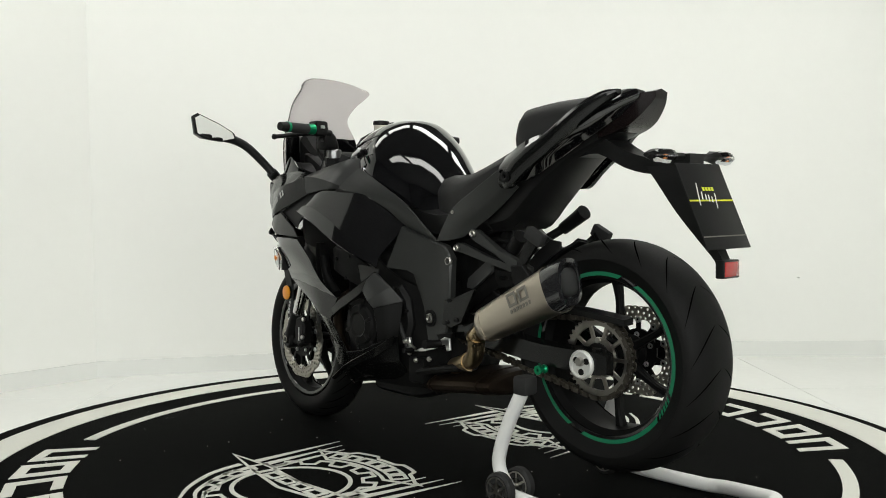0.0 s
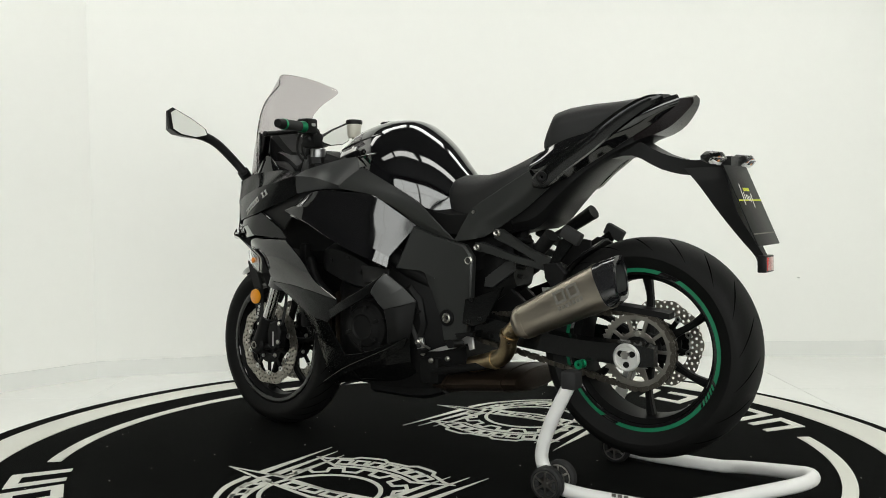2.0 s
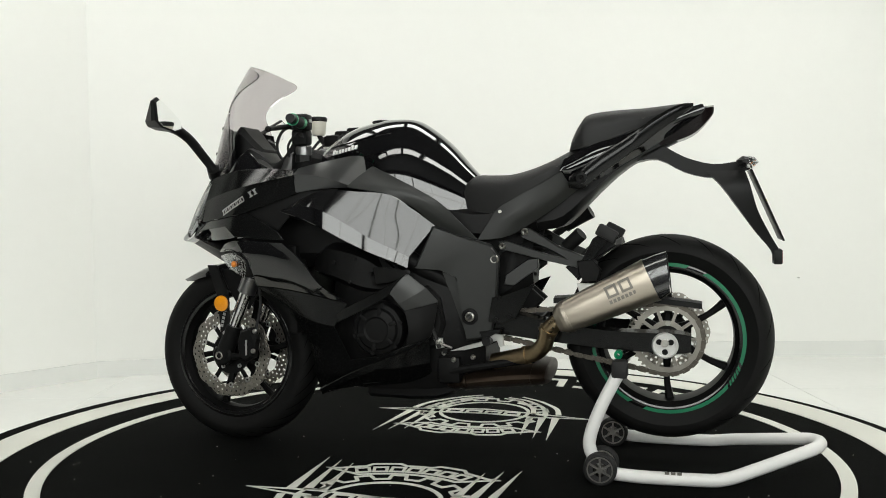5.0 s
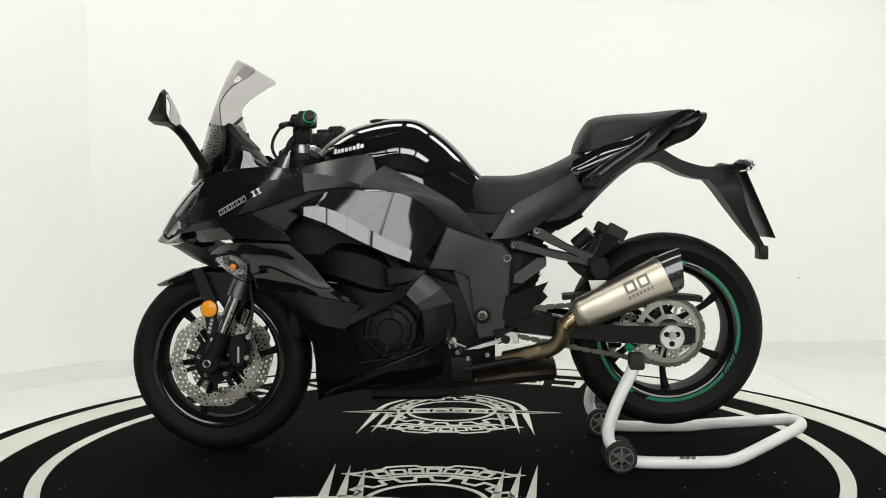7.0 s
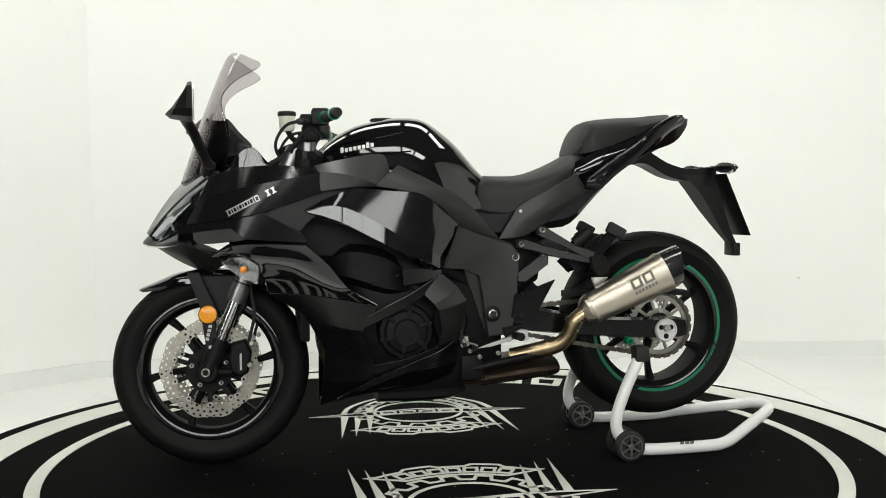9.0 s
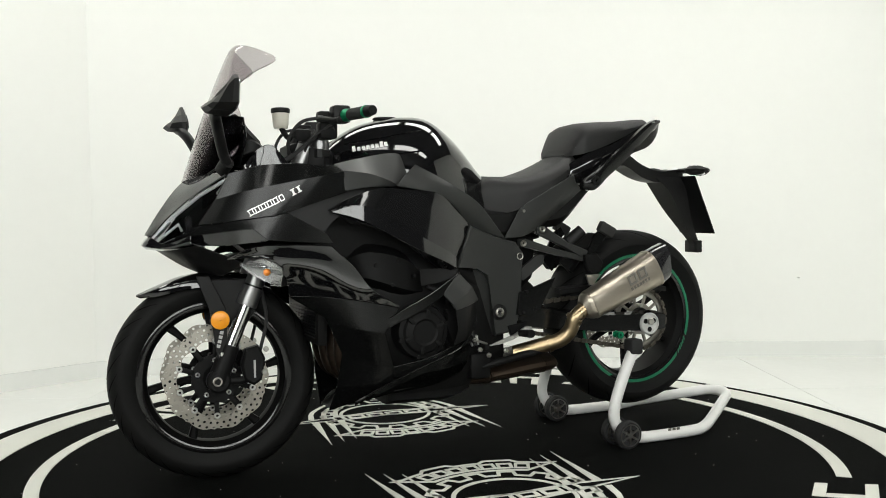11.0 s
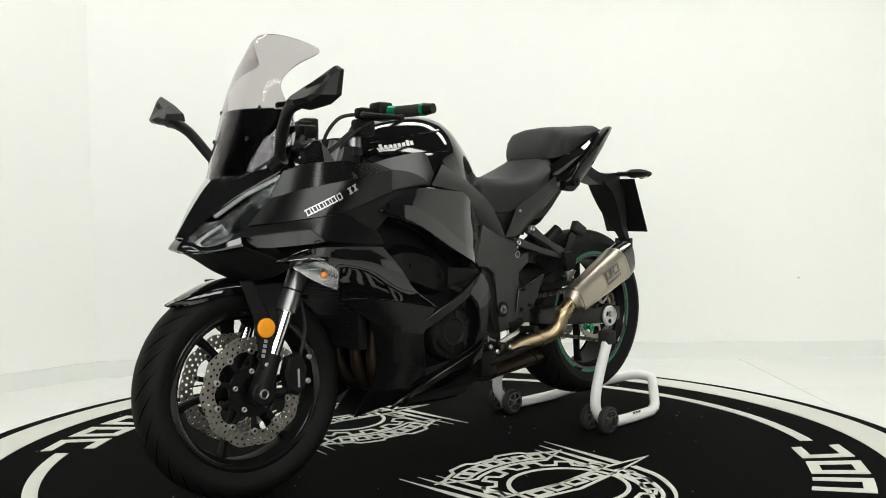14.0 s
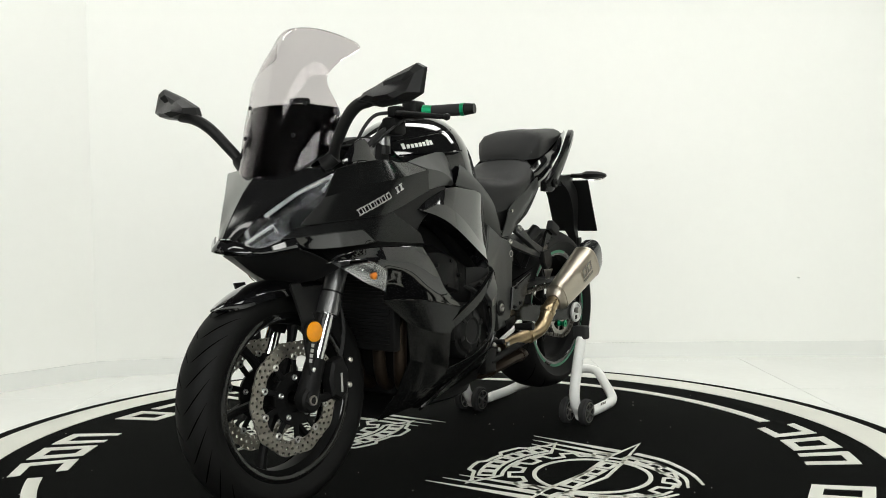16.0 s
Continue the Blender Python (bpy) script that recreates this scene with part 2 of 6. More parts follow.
def plate(outline, y0, y1, bev=0.0, bm=None, skew=None):
    """An outline of (x, z) made solid from y0 to y1; skew(x, z) shifts it in y."""
    bm = bm or bm_new()
    sk = skew or (lambda x, z: 0.0)
    cx = sum(p[0] for p in outline) / len(outline)
    cz = sum(p[1] for p in outline) / len(outline)

    def ring(y, s):
        out = []
        for x, z in outline:
            d = Vector((x - cx, z - cz))
            q = d - d.normalized() * s
            out.append(bm.verts.new((cx + q.x, y + sk(x, z), cz + q.y)))
        return out
    sg = 1 if y1 > y0 else -1
    rs = [ring(y0, 0), ring(y1, 0)] if not bev else [ring(y0, 0), ring(y1 - sg * bev, 0), ring(y1, bev)]
    k = len(outline)
    for a, b in zip(rs, rs[1:]):
        for j in range(k):
            bm.faces.new((a[j], a[(j + 1) % k], b[(j + 1) % k], b[j]))
    caps = [bm.faces.new(rs[0]), bm.faces.new(rs[-1][::-1])]
    bmesh.ops.triangulate(bm, faces=caps)
    return bm


def flat(bm, outline, z0, z1):
    """An outline of (x, y) made solid from z0 to z1."""
    a = [bm.verts.new((x, y, z0)) for x, y in outline]
    b = [bm.verts.new((x, y, z1)) for x, y in outline]
    k = len(outline)
    for j in range(k):
        bm.faces.new((a[j], a[(j + 1) % k], b[(j + 1) % k], b[j]))
    f = [bm.faces.new(a[::-1]), bm.faces.new(b)]
    bmesh.ops.triangulate(bm, faces=f)
    return bm


def stroke(bm, pts, w, z0, z1, closed=False):
    """A flat line of width w (or width at each end) along points (x, y)."""
    P = [Vector((*p, 0)) for p in pts]
    k = len(P)
    w0, w1 = w if isinstance(w, tuple) else (w, w)
    L, R = [], []
    for i, p in enumerate(P):
        a = P[i - 1] if (i or closed) else p
        b = P[(i + 1) % k] if (i < k - 1 or closed) else p
        d1, d2 = (p - a), (b - p)
        d1 = d1.normalized() if d1.length > 1e-9 else d2.normalized()
        d2 = d2.normalized() if d2.length > 1e-9 else d1
        n1, n2 = Vector((-d1.y, d1.x, 0)), Vector((-d2.y, d2.x, 0))
        n = n1 + n2
        n = n.normalized() if n.length > 1e-6 else n1
        ww = (w0 + (w1 - w0) * i / max(1, k - 1)) / 2
        n *= ww / max(0.45, n.dot(n1))
        L.append(p + n)
        R.append(p - n)
    va = [[bm.verts.new((q.x, q.y, z)) for q in S] for S in (L, R) for z in (z0, z1)]
    l0, l1, r0, r1 = va
    for i in range(k if closed else k - 1):
        j = (i + 1) % k
        bm.faces.new((l1[i], r1[i], r1[j], l1[j]))
        bm.faces.new((l0[i], l0[j], r0[j], r0[i]))
        bm.faces.new((l0[i], l1[i], l1[j], l0[j]))
        bm.faces.new((r0[i], r0[j], r1[j], r1[i]))
    if not closed:
        for i in (0, k - 1):
            bm.faces.new((l0[i], r0[i], r1[i], l1[i]))
    return bm


def arc(c, r, a0, a1, n):
    return [(c[0] + r * math.cos(radians(a0 + (a1 - a0) * i / n)), c[1] + r * math.sin(radians(a0 + (a1 - a0) * i / n))) for i in range(n + 1)]

# ---- the room ----
BACK = [(4.2, 2.33), (2.65, 2.44), (1.1, 2.50), (0.3, 2.44), (-0.4, 2.335), (-1.02, 2.225), (-1.84, 2.04)]
LEFT = [(-1.84, 2.04), (-2.19, 1.66), (-4.2, -0.5)]


def wall_run(bm, line, thick, z0, z1):
    """An upright slab that follows a line, thickened away from the room's middle."""
    P = [Vector((*p, 0)) for p in line]
    off = []
    for i, p in enumerate(P):
        d = (P[min(i + 1, len(P) - 1)] - P[max(i - 1, 0)]).normalized()
        n = Vector((d.y, -d.x, 0))
        if n.dot(p) < 0:
            n = -n
        off.append(p + n * thick)
    A = [[bm.verts.new((q.x, q.y, z)) for q in S] for S in (P, off) for z in (z0, z1)]
    k = len(P)
    for i in range(k - 1):
        bm.faces.new((A[0][i], A[0][i + 1], A[1][i + 1], A[1][i]))
        bm.faces.new((A[2][i], A[3][i], A[3][i + 1], A[2][i + 1]))
        bm.faces.new((A[1][i], A[1][i + 1], A[3][i + 1], A[3][i]))
        bm.faces.new((A[0][i], A[2][i], A[2][i + 1], A[0][i + 1]))
    for i in (0, k - 1):
        bm.faces.new((A[0][i], A[1][i], A[3][i], A[2][i]))
    return bm


def inset(line, d):
    return [(x * (1 - d / math.hypot(x, y)), y * (1 - d / math.hypot(x, y))) for x, y in line]


def smooth_line(line):
    return [(p.x, p.y) for p in spline([(*q, 0) for q in line], 6)]


tagged(part("wall_north", wall_run(bm_new(), smooth_line(BACK), 0.2, FLOOR, CEIL), M_WALL), "plain white painted showroom wall, gently curved", "wall", kind="structure")
tagged(part("wall_northwest", wall_run(bm_new(), LEFT, 0.2, FLOOR, CEIL), M_WALL), "plain white painted slanting showroom wall", "wall", kind="structure")
tagged(part("wall_west", wall_run(bm_new(), [(-4.2, -0.5), (-4.2, -5.5)], 0.2, FLOOR, CEIL), M_DWALL), "plain dark painted wall", "wall", kind="structure")
tagged(part("wall_east", box(bm_new(), (4.3, -3.5, (FLOOR + CEIL) / 2), (0.2, 4.0, CEIL - FLOOR)), M_DWALL, smooth=False), "plain dark painted wall", "wall", kind="structure")
tagged(part("wall_northeast", box(bm_new(), (4.3, 0.415, (FLOOR + CEIL) / 2), (0.2, 3.83, CEIL - FLOOR)), M_WALL, smooth=False), "plain white painted side wall", "wall", kind="structure")
tagged(part("baseboard_north", wall_run(bm_new(), inset(smooth_line(BACK), 0.012), 0.011, FLOOR, FLOOR + 0.088), M_SKIRT), "low white tiled baseboard along the wall", "baseboard", kind="structure")
tagged(part("baseboard_northwest", wall_run(bm_new(), inset(LEFT, 0.012), 0.011, FLOOR, FLOOR + 0.088), M_SKIRT), "low white tiled baseboard along the wall", "baseboard", kind="structure")

# south wall with three tall window openings
bm = bm_new()
edges = [-4.2]
for wx, ww, wh in WIN:
    edges += [wx - ww, wx + ww]
edges.append(4.2)
SILL, HEAD = 1.05, 2.7
for a, b in zip(edges[::2], edges[1::2]):
    box(bm, ((a + b) / 2, -5.6, (FLOOR + CEIL) / 2), (b - a, 0.2, CEIL - FLOOR))
for wx, ww, wh in WIN:
    box(bm, (wx, -5.6, (FLOOR + SILL) / 2), (2 * ww, 0.2, SILL - FLOOR))
    box(bm, (wx, -5.6, (HEAD + CEIL) / 2), (2 * ww, 0.2, CEIL - HEAD))
tagged(part("wall_south", bm, M_DWALL, smooth=False), "dark wall with three tall shop windows", "wall", kind="structure")
for k, (wx, ww, m) in enumerate([(wx, ww, pose(wx, -5.6, 0)) for wx, ww, wh in WIN]):
    w = thing(f"window_{k + 1}", "dark-framed shop window with clear panes", "window", kind="structure")
    w.matrix_basis = m
    bm = bm_new()
    for x in (-ww + 0.03, 0, ww - 0.03):
        box(bm, (x, 0, (SILL + HEAD) / 2), (0.06, 0.08, HEAD - SILL - 0.004))
    for z in (SILL + 0.03, 1.9, HEAD - 0.03):
        for s in (-1, 1):
            box(bm, (s * ww / 2, 0, z), (ww - 0.094, 0.078, 0.06))
    part("window_frame", bm, M_FRAME, w, smooth=False)
    for x in (-ww / 2, ww / 2):
        for z0, z1 in ((SILL + 0.06, 1.87), (1.93, HEAD - 0.06)):
            p = part("pane", box(bm_new(), (x, 0.01, (z0 + z1) / 2), (ww - 0.1, 0.008, z1 - z0)), M_PANE, w, smooth=False)
            p.visible_shadow = False
tagged(part("backdrop", box(bm_new(), (0, -8.5, 1.5), (16, 0.1, 7)), M_OUT, smooth=False), "bright hazy daylight outside the windows", "backdrop", kind="structure")
tagged(part("wall_pin", cyl((2.14, 2.44, 0.345), 0.0035, 0, 0.03, "y", 8), M_GROUT), "tiny grey pin in the white wall", "wall pin")

tagged(part("ceiling", box(bm_new(), (0, -1.5, CEIL + 0.1), (9, 9, 0.2)), M_CEIL, smooth=False), "flat dark ceiling", "ceiling", kind="structure")
for px, py, pw, pd in PANELS:
    lamp = thing("ceiling_light", "slim white rectangular ceiling light panel, lit", "ceiling light", "ceiling light panels")
    lamp.location = (px, py, CEIL)
    bm = bm_new()
    for s in (-1, 1):
        box(bm, (s * (pw / 2 + 0.02), 0, -0.03), (0.04, pd + 0.08, 0.06))
        box(bm, (0, s * (pd / 2 + 0.02), -0.03), (pw, 0.04, 0.06))
    part("frame", bm, M_STAND, lamp, smooth=False)
    part("diffuser", box(bm_new(), (0, 0, -0.03), (pw, pd, 0.04)), M_DIFF, lamp, smooth=False)

ground = tagged(part("floor", box(bm_new(), (0, -1.5, FLOOR - 0.06), (9, 9, 0.106)), M_GROUT, smooth=False), "glossy white tiled showroom floor", "floor", kind="structure")


def floor_tiles():
    size = 0.86
    first = None
    for i in range(-5, 5):
        for j in range(-9, 4):
            x, y = 0.05 + size * (i + 0.5), 1.5 + size * (j + 0.5) - size
            if first is None:
                bm = bm_new()
                box(bm, (0, 0, -0.005), (size - 0.0025, size - 0.0025, 0.01), bevel=0.0)
                first = part("tile", bm, M_TILE, ground, smooth=False)
                first.location = (x, y, FLOOR)
            else:
                share("tile", first, ground, pose(x, y, FLOOR))


# ---- the turning platform ----
table = thing("turntable", "round turning platform covered with black carpet with white prints", "turntable")
R_EDGE, R_CARPET = 1.606, 1.582
part("platform", lathe([(R_EDGE - 0.01, FLOOR + 0.03), (R_EDGE, FLOOR + 0.04), (R_EDGE, -0.016), (R_EDGE - 0.006, -0.008)], (0, 0, 0), "z", 128, False), M_RIMPLY, table, "scuffed pale platform edge")
part("base_ring", lathe([(1.45, FLOOR), (1.45, FLOOR + 0.03)], (0, 0, 0), "z", 96, False), M_PLASTIC, table)
part("carpet", lathe([(R_CARPET, -0.008), (R_CARPET, -0.002), (R_CARPET - 0.004, 0.0)], (0, 0, 0), "z", 128, False), M_CARPET, table, "black carpet, lightly dusty")
PC, PT = (-0.012, -0.008), -2.2  # centre and turn of the prints
PZ0, PZ1 = 0.0002, 0.0022


def print_part(name, bm, label=""):
    ob = part(name, bm, M_PRINT, table, label, smooth=False)
    ob.matrix_basis = pose(PC[0], PC[1], 0, rz=PT)
    return ob


print_part("ring", stroke(bm_new(), arc((0.0, 0.0), 1.4575, 0, 358, 179), 0.133, PZ0, PZ1, True), "broad white printed ring")
for a0, a1 in ((-40.5, 41.5), (140.5, 221.5)):
    print_part("thin_ring", stroke(bm_new(), arc((0, 0), 1.221, a0, a1, 60), 0.042, PZ0, PZ1), "thin white printed arc")


def ring_letter(bm, a, r, w, h, kind):
    """One plain slanted block of the ring's print, facing the middle."""
    def P(u, v):
        ang = radians(a) + (u + 0.22 * v) / r
        rr = r + v
        return (rr * math.cos(ang), rr * math.sin(ang))
    u, v, s = w / 2, h / 2, 0.034
    if kind == 0:
        stroke(bm, [P(-u + s / 2, -v + s / 2), P(u - s / 2, -v + s / 2), P(u - s / 2, v - s / 2), P(-u + s / 2, v - s / 2)], s, PZ0, PZ1, True)
    elif kind == 1:
        flat(bm, [P(-u, -v), P(u, -v), P(u, -v + s), P(-u, -v + s)], PZ0, PZ1)
        flat(bm, [P(-u, v - s), P(u, v - s), P(u, v), P(-u, v)], PZ0, PZ1)
        flat(bm, [P(-u, -v + s), P(-u + s, -v + s), P(-u + s, v - s), P(-u, v - s)], PZ0, PZ1)
    else:
        flat(bm, [P(-u, -v), P(-u + s, -v), P(-u + s, v), P(-u, v)], PZ0, PZ1)
        flat(bm, [P(u - s, -v), P(u, -v), P(u, v), P(u - s, v)], PZ0, PZ1)
        flat(bm, [P(-u + s, v - s), P(u - s, v - s), P(u - s, v), P(-u + s, v)], PZ0, PZ1)
    return bm


for base in (47.5, 227.5):
    for k in range(11):
        if k == 7:
            continue
        print_part("print_block", ring_letter(bm_new(), base + 2.5 + 8.4 * k, 1.222, 0.135, 0.165, (2, 0, 1, 1, 2, 1, 0, 0, 2, 0, 1)[k]))


def emblem(turn):
    """Gear, banner, needle and claw strokes of the printed emblem; its banner lies towards the middle."""
    c = (0.0, 0.56)
    rot = Matrix.Rotation(radians(turn), 3, "Z")

    def go(pts):
        return [tuple((rot @ Vector((x, y, 0)))[:2]) for x, y in pts]
    W = 0.011
    bm = bm_new()
    stroke(bm, go(arc(c, 0.168, 0, 354, 59)), 0.013, PZ0, PZ1, True)
    print_part("emblem_circle", bm)
    bm = bm_new()
    gear = []
    for k in range(14):
        for f, r in ((0.0, 0.205), (0.45, 0.205), (0.55, 0.242), (0.95, 0.242)):
            a = radians((k + f) * 360 / 14)
            gear.append((c[0] + r * math.cos(a), c[1] + r * math.sin(a)))
    stroke(bm, go(gear), W, PZ0, PZ1, True)
    print_part("emblem_gear", bm)
    bm = bm_new()
    bc = (0.0, 0.62)
    outer = []
    for k in range(25):
        a = -90 + (k - 12) * 2.9
        r = 0.40 if (k // 5) % 2 == 0 else 0.42
        outer.append((bc[0] + r * math.cos(radians(a)), bc[1] + r * math.sin(radians(a))))
    outer = [(bc[0] + 0.415 * math.cos(radians(-129)), bc[1] + 0.415 * math.sin(radians(-129)))] + outer + [(bc[0] + 0.415 * math.cos(radians(-51)), bc[1] + 0.415 * math.sin(radians(-51)))]
    inner = arc(bc, 0.315, -62, -118, 14)
    stroke(bm, go(outer + inner), W, PZ0, PZ1, True)
    for k in range(7):
        a = radians(-90 + (k - 3) * 8.4)
        m = Vector((bc[0] + 0.36 * math.cos(a), bc[1] + 0.36 * math.sin(a), 0))
        n, tt = Vector((math.cos(a), math.sin(a), 0)), Vector((-math.sin(a), math.cos(a), 0))
        q = [m + tt * u * 0.019 + n * v * 0.022 for u, v in ((-1, -1), (1, -1), (1, 1), (-1, 1))]
        stroke(bm, go([(p.x, p.y) for p in q]), 0.010, PZ0, PZ1, True)
    print_part("emblem_banner", bm)
    bm = bm_new()
    hexa = [(-0.405, 0.53), (-0.20, 0.515), (0.0, 0.535), (0.20, 0.515), (0.405, 0.53), (0.19, 0.575), (0.0, 0.605), (-0.19, 0.575)]
    stroke(bm, go(hexa), W, PZ0, PZ1, True)
    for k, x in enumerate((-0.115, -0.04, 0.035, 0.11)):
        q = [(x - 0.026, 0.535), (x + 0.026, 0.535), (x + 0.026, 0.572), (x - 0.026, 0.572)]
        stroke(bm, go(q), 0.012, PZ0, PZ1, True)
    print_part("emblem_needle", bm)
    for s in (-1, 1):
        for x0, x1, y0 in ((0.305, 0.285, 0.185), (0.255, 0.235, 0.21), (0.205, 0.19, 0.235)):
            bm = bm_new()
            flat(bm, go([(s * (x0 + 0.005), y0), (s * (x1 + 0.012), 0.515), (s * (x1 - 0.016), 0.515)]), PZ0, PZ1)
            top = [(s * x1, 0.57), (s * (x1 - 0.03), 0.68), (s * (x1 - 0.11), 0.79), (s * max(0.02, x1 - 0.2), 0.86 - (0.3 - x0) * 0.5)]
            stroke(bm, go([(p.x, p.y) for p in spline([(*q, 0) for q in top], 5)]), (0.022, 0.008), PZ0, PZ1)
            print_part("emblem_claw", bm)


emblem(0)
emblem(180)

bm = bm_new()
rnd = random.Random(7)
for k in range(70):
    a, r, q = rnd.uniform(0, 6.28), 1.35 * math.sqrt(rnd.uniform(0.02, 1)), rnd.uniform(0, 3.14)
    w, h = rnd.uniform(0.0008, 0.003), rnd.uniform(0.0007, 0.0016)
    c, s = math.cos(q), math.sin(q)
    x, y = r * math.cos(a), r * math.sin(a)
    flat(bm, [(x + c * u * w - s * v * h, y + s * u * w + c * v * h) for u, v in ((-1, -0.6), (1, -1), (0.7, 1), (-0.8, 0.7))], 0.0003, 0.0012)
tagged(part("dust_speck", bm, M_RIMPLY, table, "pale specks of dust on the carpet", smooth=False), kind="stuff")

# ---- the paddock stand ----
stand = thing("paddock_stand", "white tubular rear paddock stand on four small wheels, lifting the motorcycle", "paddock stand")
rail = [(-0.530, 0.245, 0.09), (-0.56, 0.245, 0.03), (-0.66, 0.242, 0.022), (-0.84, 0.238, 0.022), (-0.89, 0.23, 0.026), (-0.94, 0.205, 0.036), (-1.10, 0.09, 0.072), (-1.148, 0.05, 0.083), (-1.165, 0.0, 0.086), (-1.148, -0.05, 0.083), (-1.10, -0.09, 0.072), (-0.94, -0.195, 0.036), (-0.89, -0.215, 0.026), (-0.84, -0.218, 0.022), (-0.66, -0.218, 0.022), (-0.56, -0.215, 0.03), (-0.530, -0.215, 0.09)]
part("tube_frame", tube(rail[1:-1], 0.0185, 14, 5), M_STAND, stand, "white powder-coated tube")
for s, y in ((1, 0.245), (-1, -0.215)):
    part("upright", tube([(-0.555, y, 0.045), (-0.525, y, 0.085), (-0.522, y, 0.13), (-0.55, y - s * 0.003, 0.21), (-0.597, y - s * 0.008, 0.305)], 0.0185, 14, 5), M_STAND, stand)
    hook = part("hook", box(bm_new(), (-0.605, y - s * 0.012, 0.325), (0.045, 0.05, 0.05), bevel=0.008), M_RUBBER, stand, "black rubber cradle")
    for yy in (y + s * 0.03, y - s * 0.045):
        wh = part("wheel", lathe([(0.02, -0.014), (0.041, -0.014), (0.047, -0.008), (0.047, 0.008), (0.041, 0.014), (0.02, 0.014)], (-0.553, yy, 0.047), "y", 32), M_RUBBER, stand, "small black castor wheel")
        bm = lathe([(0.033, -0.0148), (0.037, -0.0148), (0.037, 0.0148), (0.033, 0.0148)], (-0.553, yy, 0.047), "y", 32)
        cyl((-0.553, yy, 0.047), 0.009, -0.016, 0.016, bm=bm)
        part("hub", bm, M_STEEL, wh, "spoked silver hub")
        for k in range(6):
            part("spoke", box(bm_new(), (0, 0, 0.019), (0.006, 0.0295, 0.026), Matrix.Translation((-0.553, yy, 0.047)) @ Matrix.Rotation(radians(60 * k), 4, "Y")), M_STEEL, wh)
    part("axle", cyl((-0.553, y, 0.047), 0.007, -0.06, 0.045), M_STEEL, stand)
bm = bm_new()
for k in range(3):
    box(bm, (-0.735 - 0.017 * k, 0.2545, 0.040), (0.012, 0.001, 0.008))
part("sticker", bm, M_ENGR, stand, "small faded sticker with unreadable writing", smooth=False)

from mathutils.bvhtree import BVHTree

# ---- the motorcycle: x forward, y to its left, z up, in the platform's space ----
bike = thing("motorcycle", "black fully faired sports touring motorcycle raised on a rear stand", "motorcycle")
FX, FZ, FR = 0.704, 0.298, 0.299   # front wheel
RX, RZ, RR = -0.731, 0.393, 0.306    # rear wheel


def both(name, make, material, label="", parent=None):
    """A left part and its mirror image on the right."""
    a = part(name, make(1), material, parent or bike, label)
    b = part(name, make(-1), material, parent or bike, label)
    return a, b


def shell(name, rows, material, label="", thick=0.004, nu=4, nv=3, inward=None, sides=(1, -1), crease=False, shift=(0, 0, 0)):
    out = []
    for s in sides:
        r = rows if s > 0 else flip(rows)
        i = inward if (inward is None or s > 0) else (inward[0], -inward[1], inward[2])
        out.append(part(name, sheet(r, thick, nu, 1 if crease else nv, i, crease, 0.0021), material, bike, label, sharp=1.1 if crease else SHARP))
        out[-1].location = shift
    return out


def at(ob, x, y, z, rx=0, ry=0, rz=0):
    ob.matrix_basis = pose(x, y, z, rx, ry, rz)
    return ob


NOSE = (-0.014, -0.022, 0.004)  # the nose sits a little off the middle


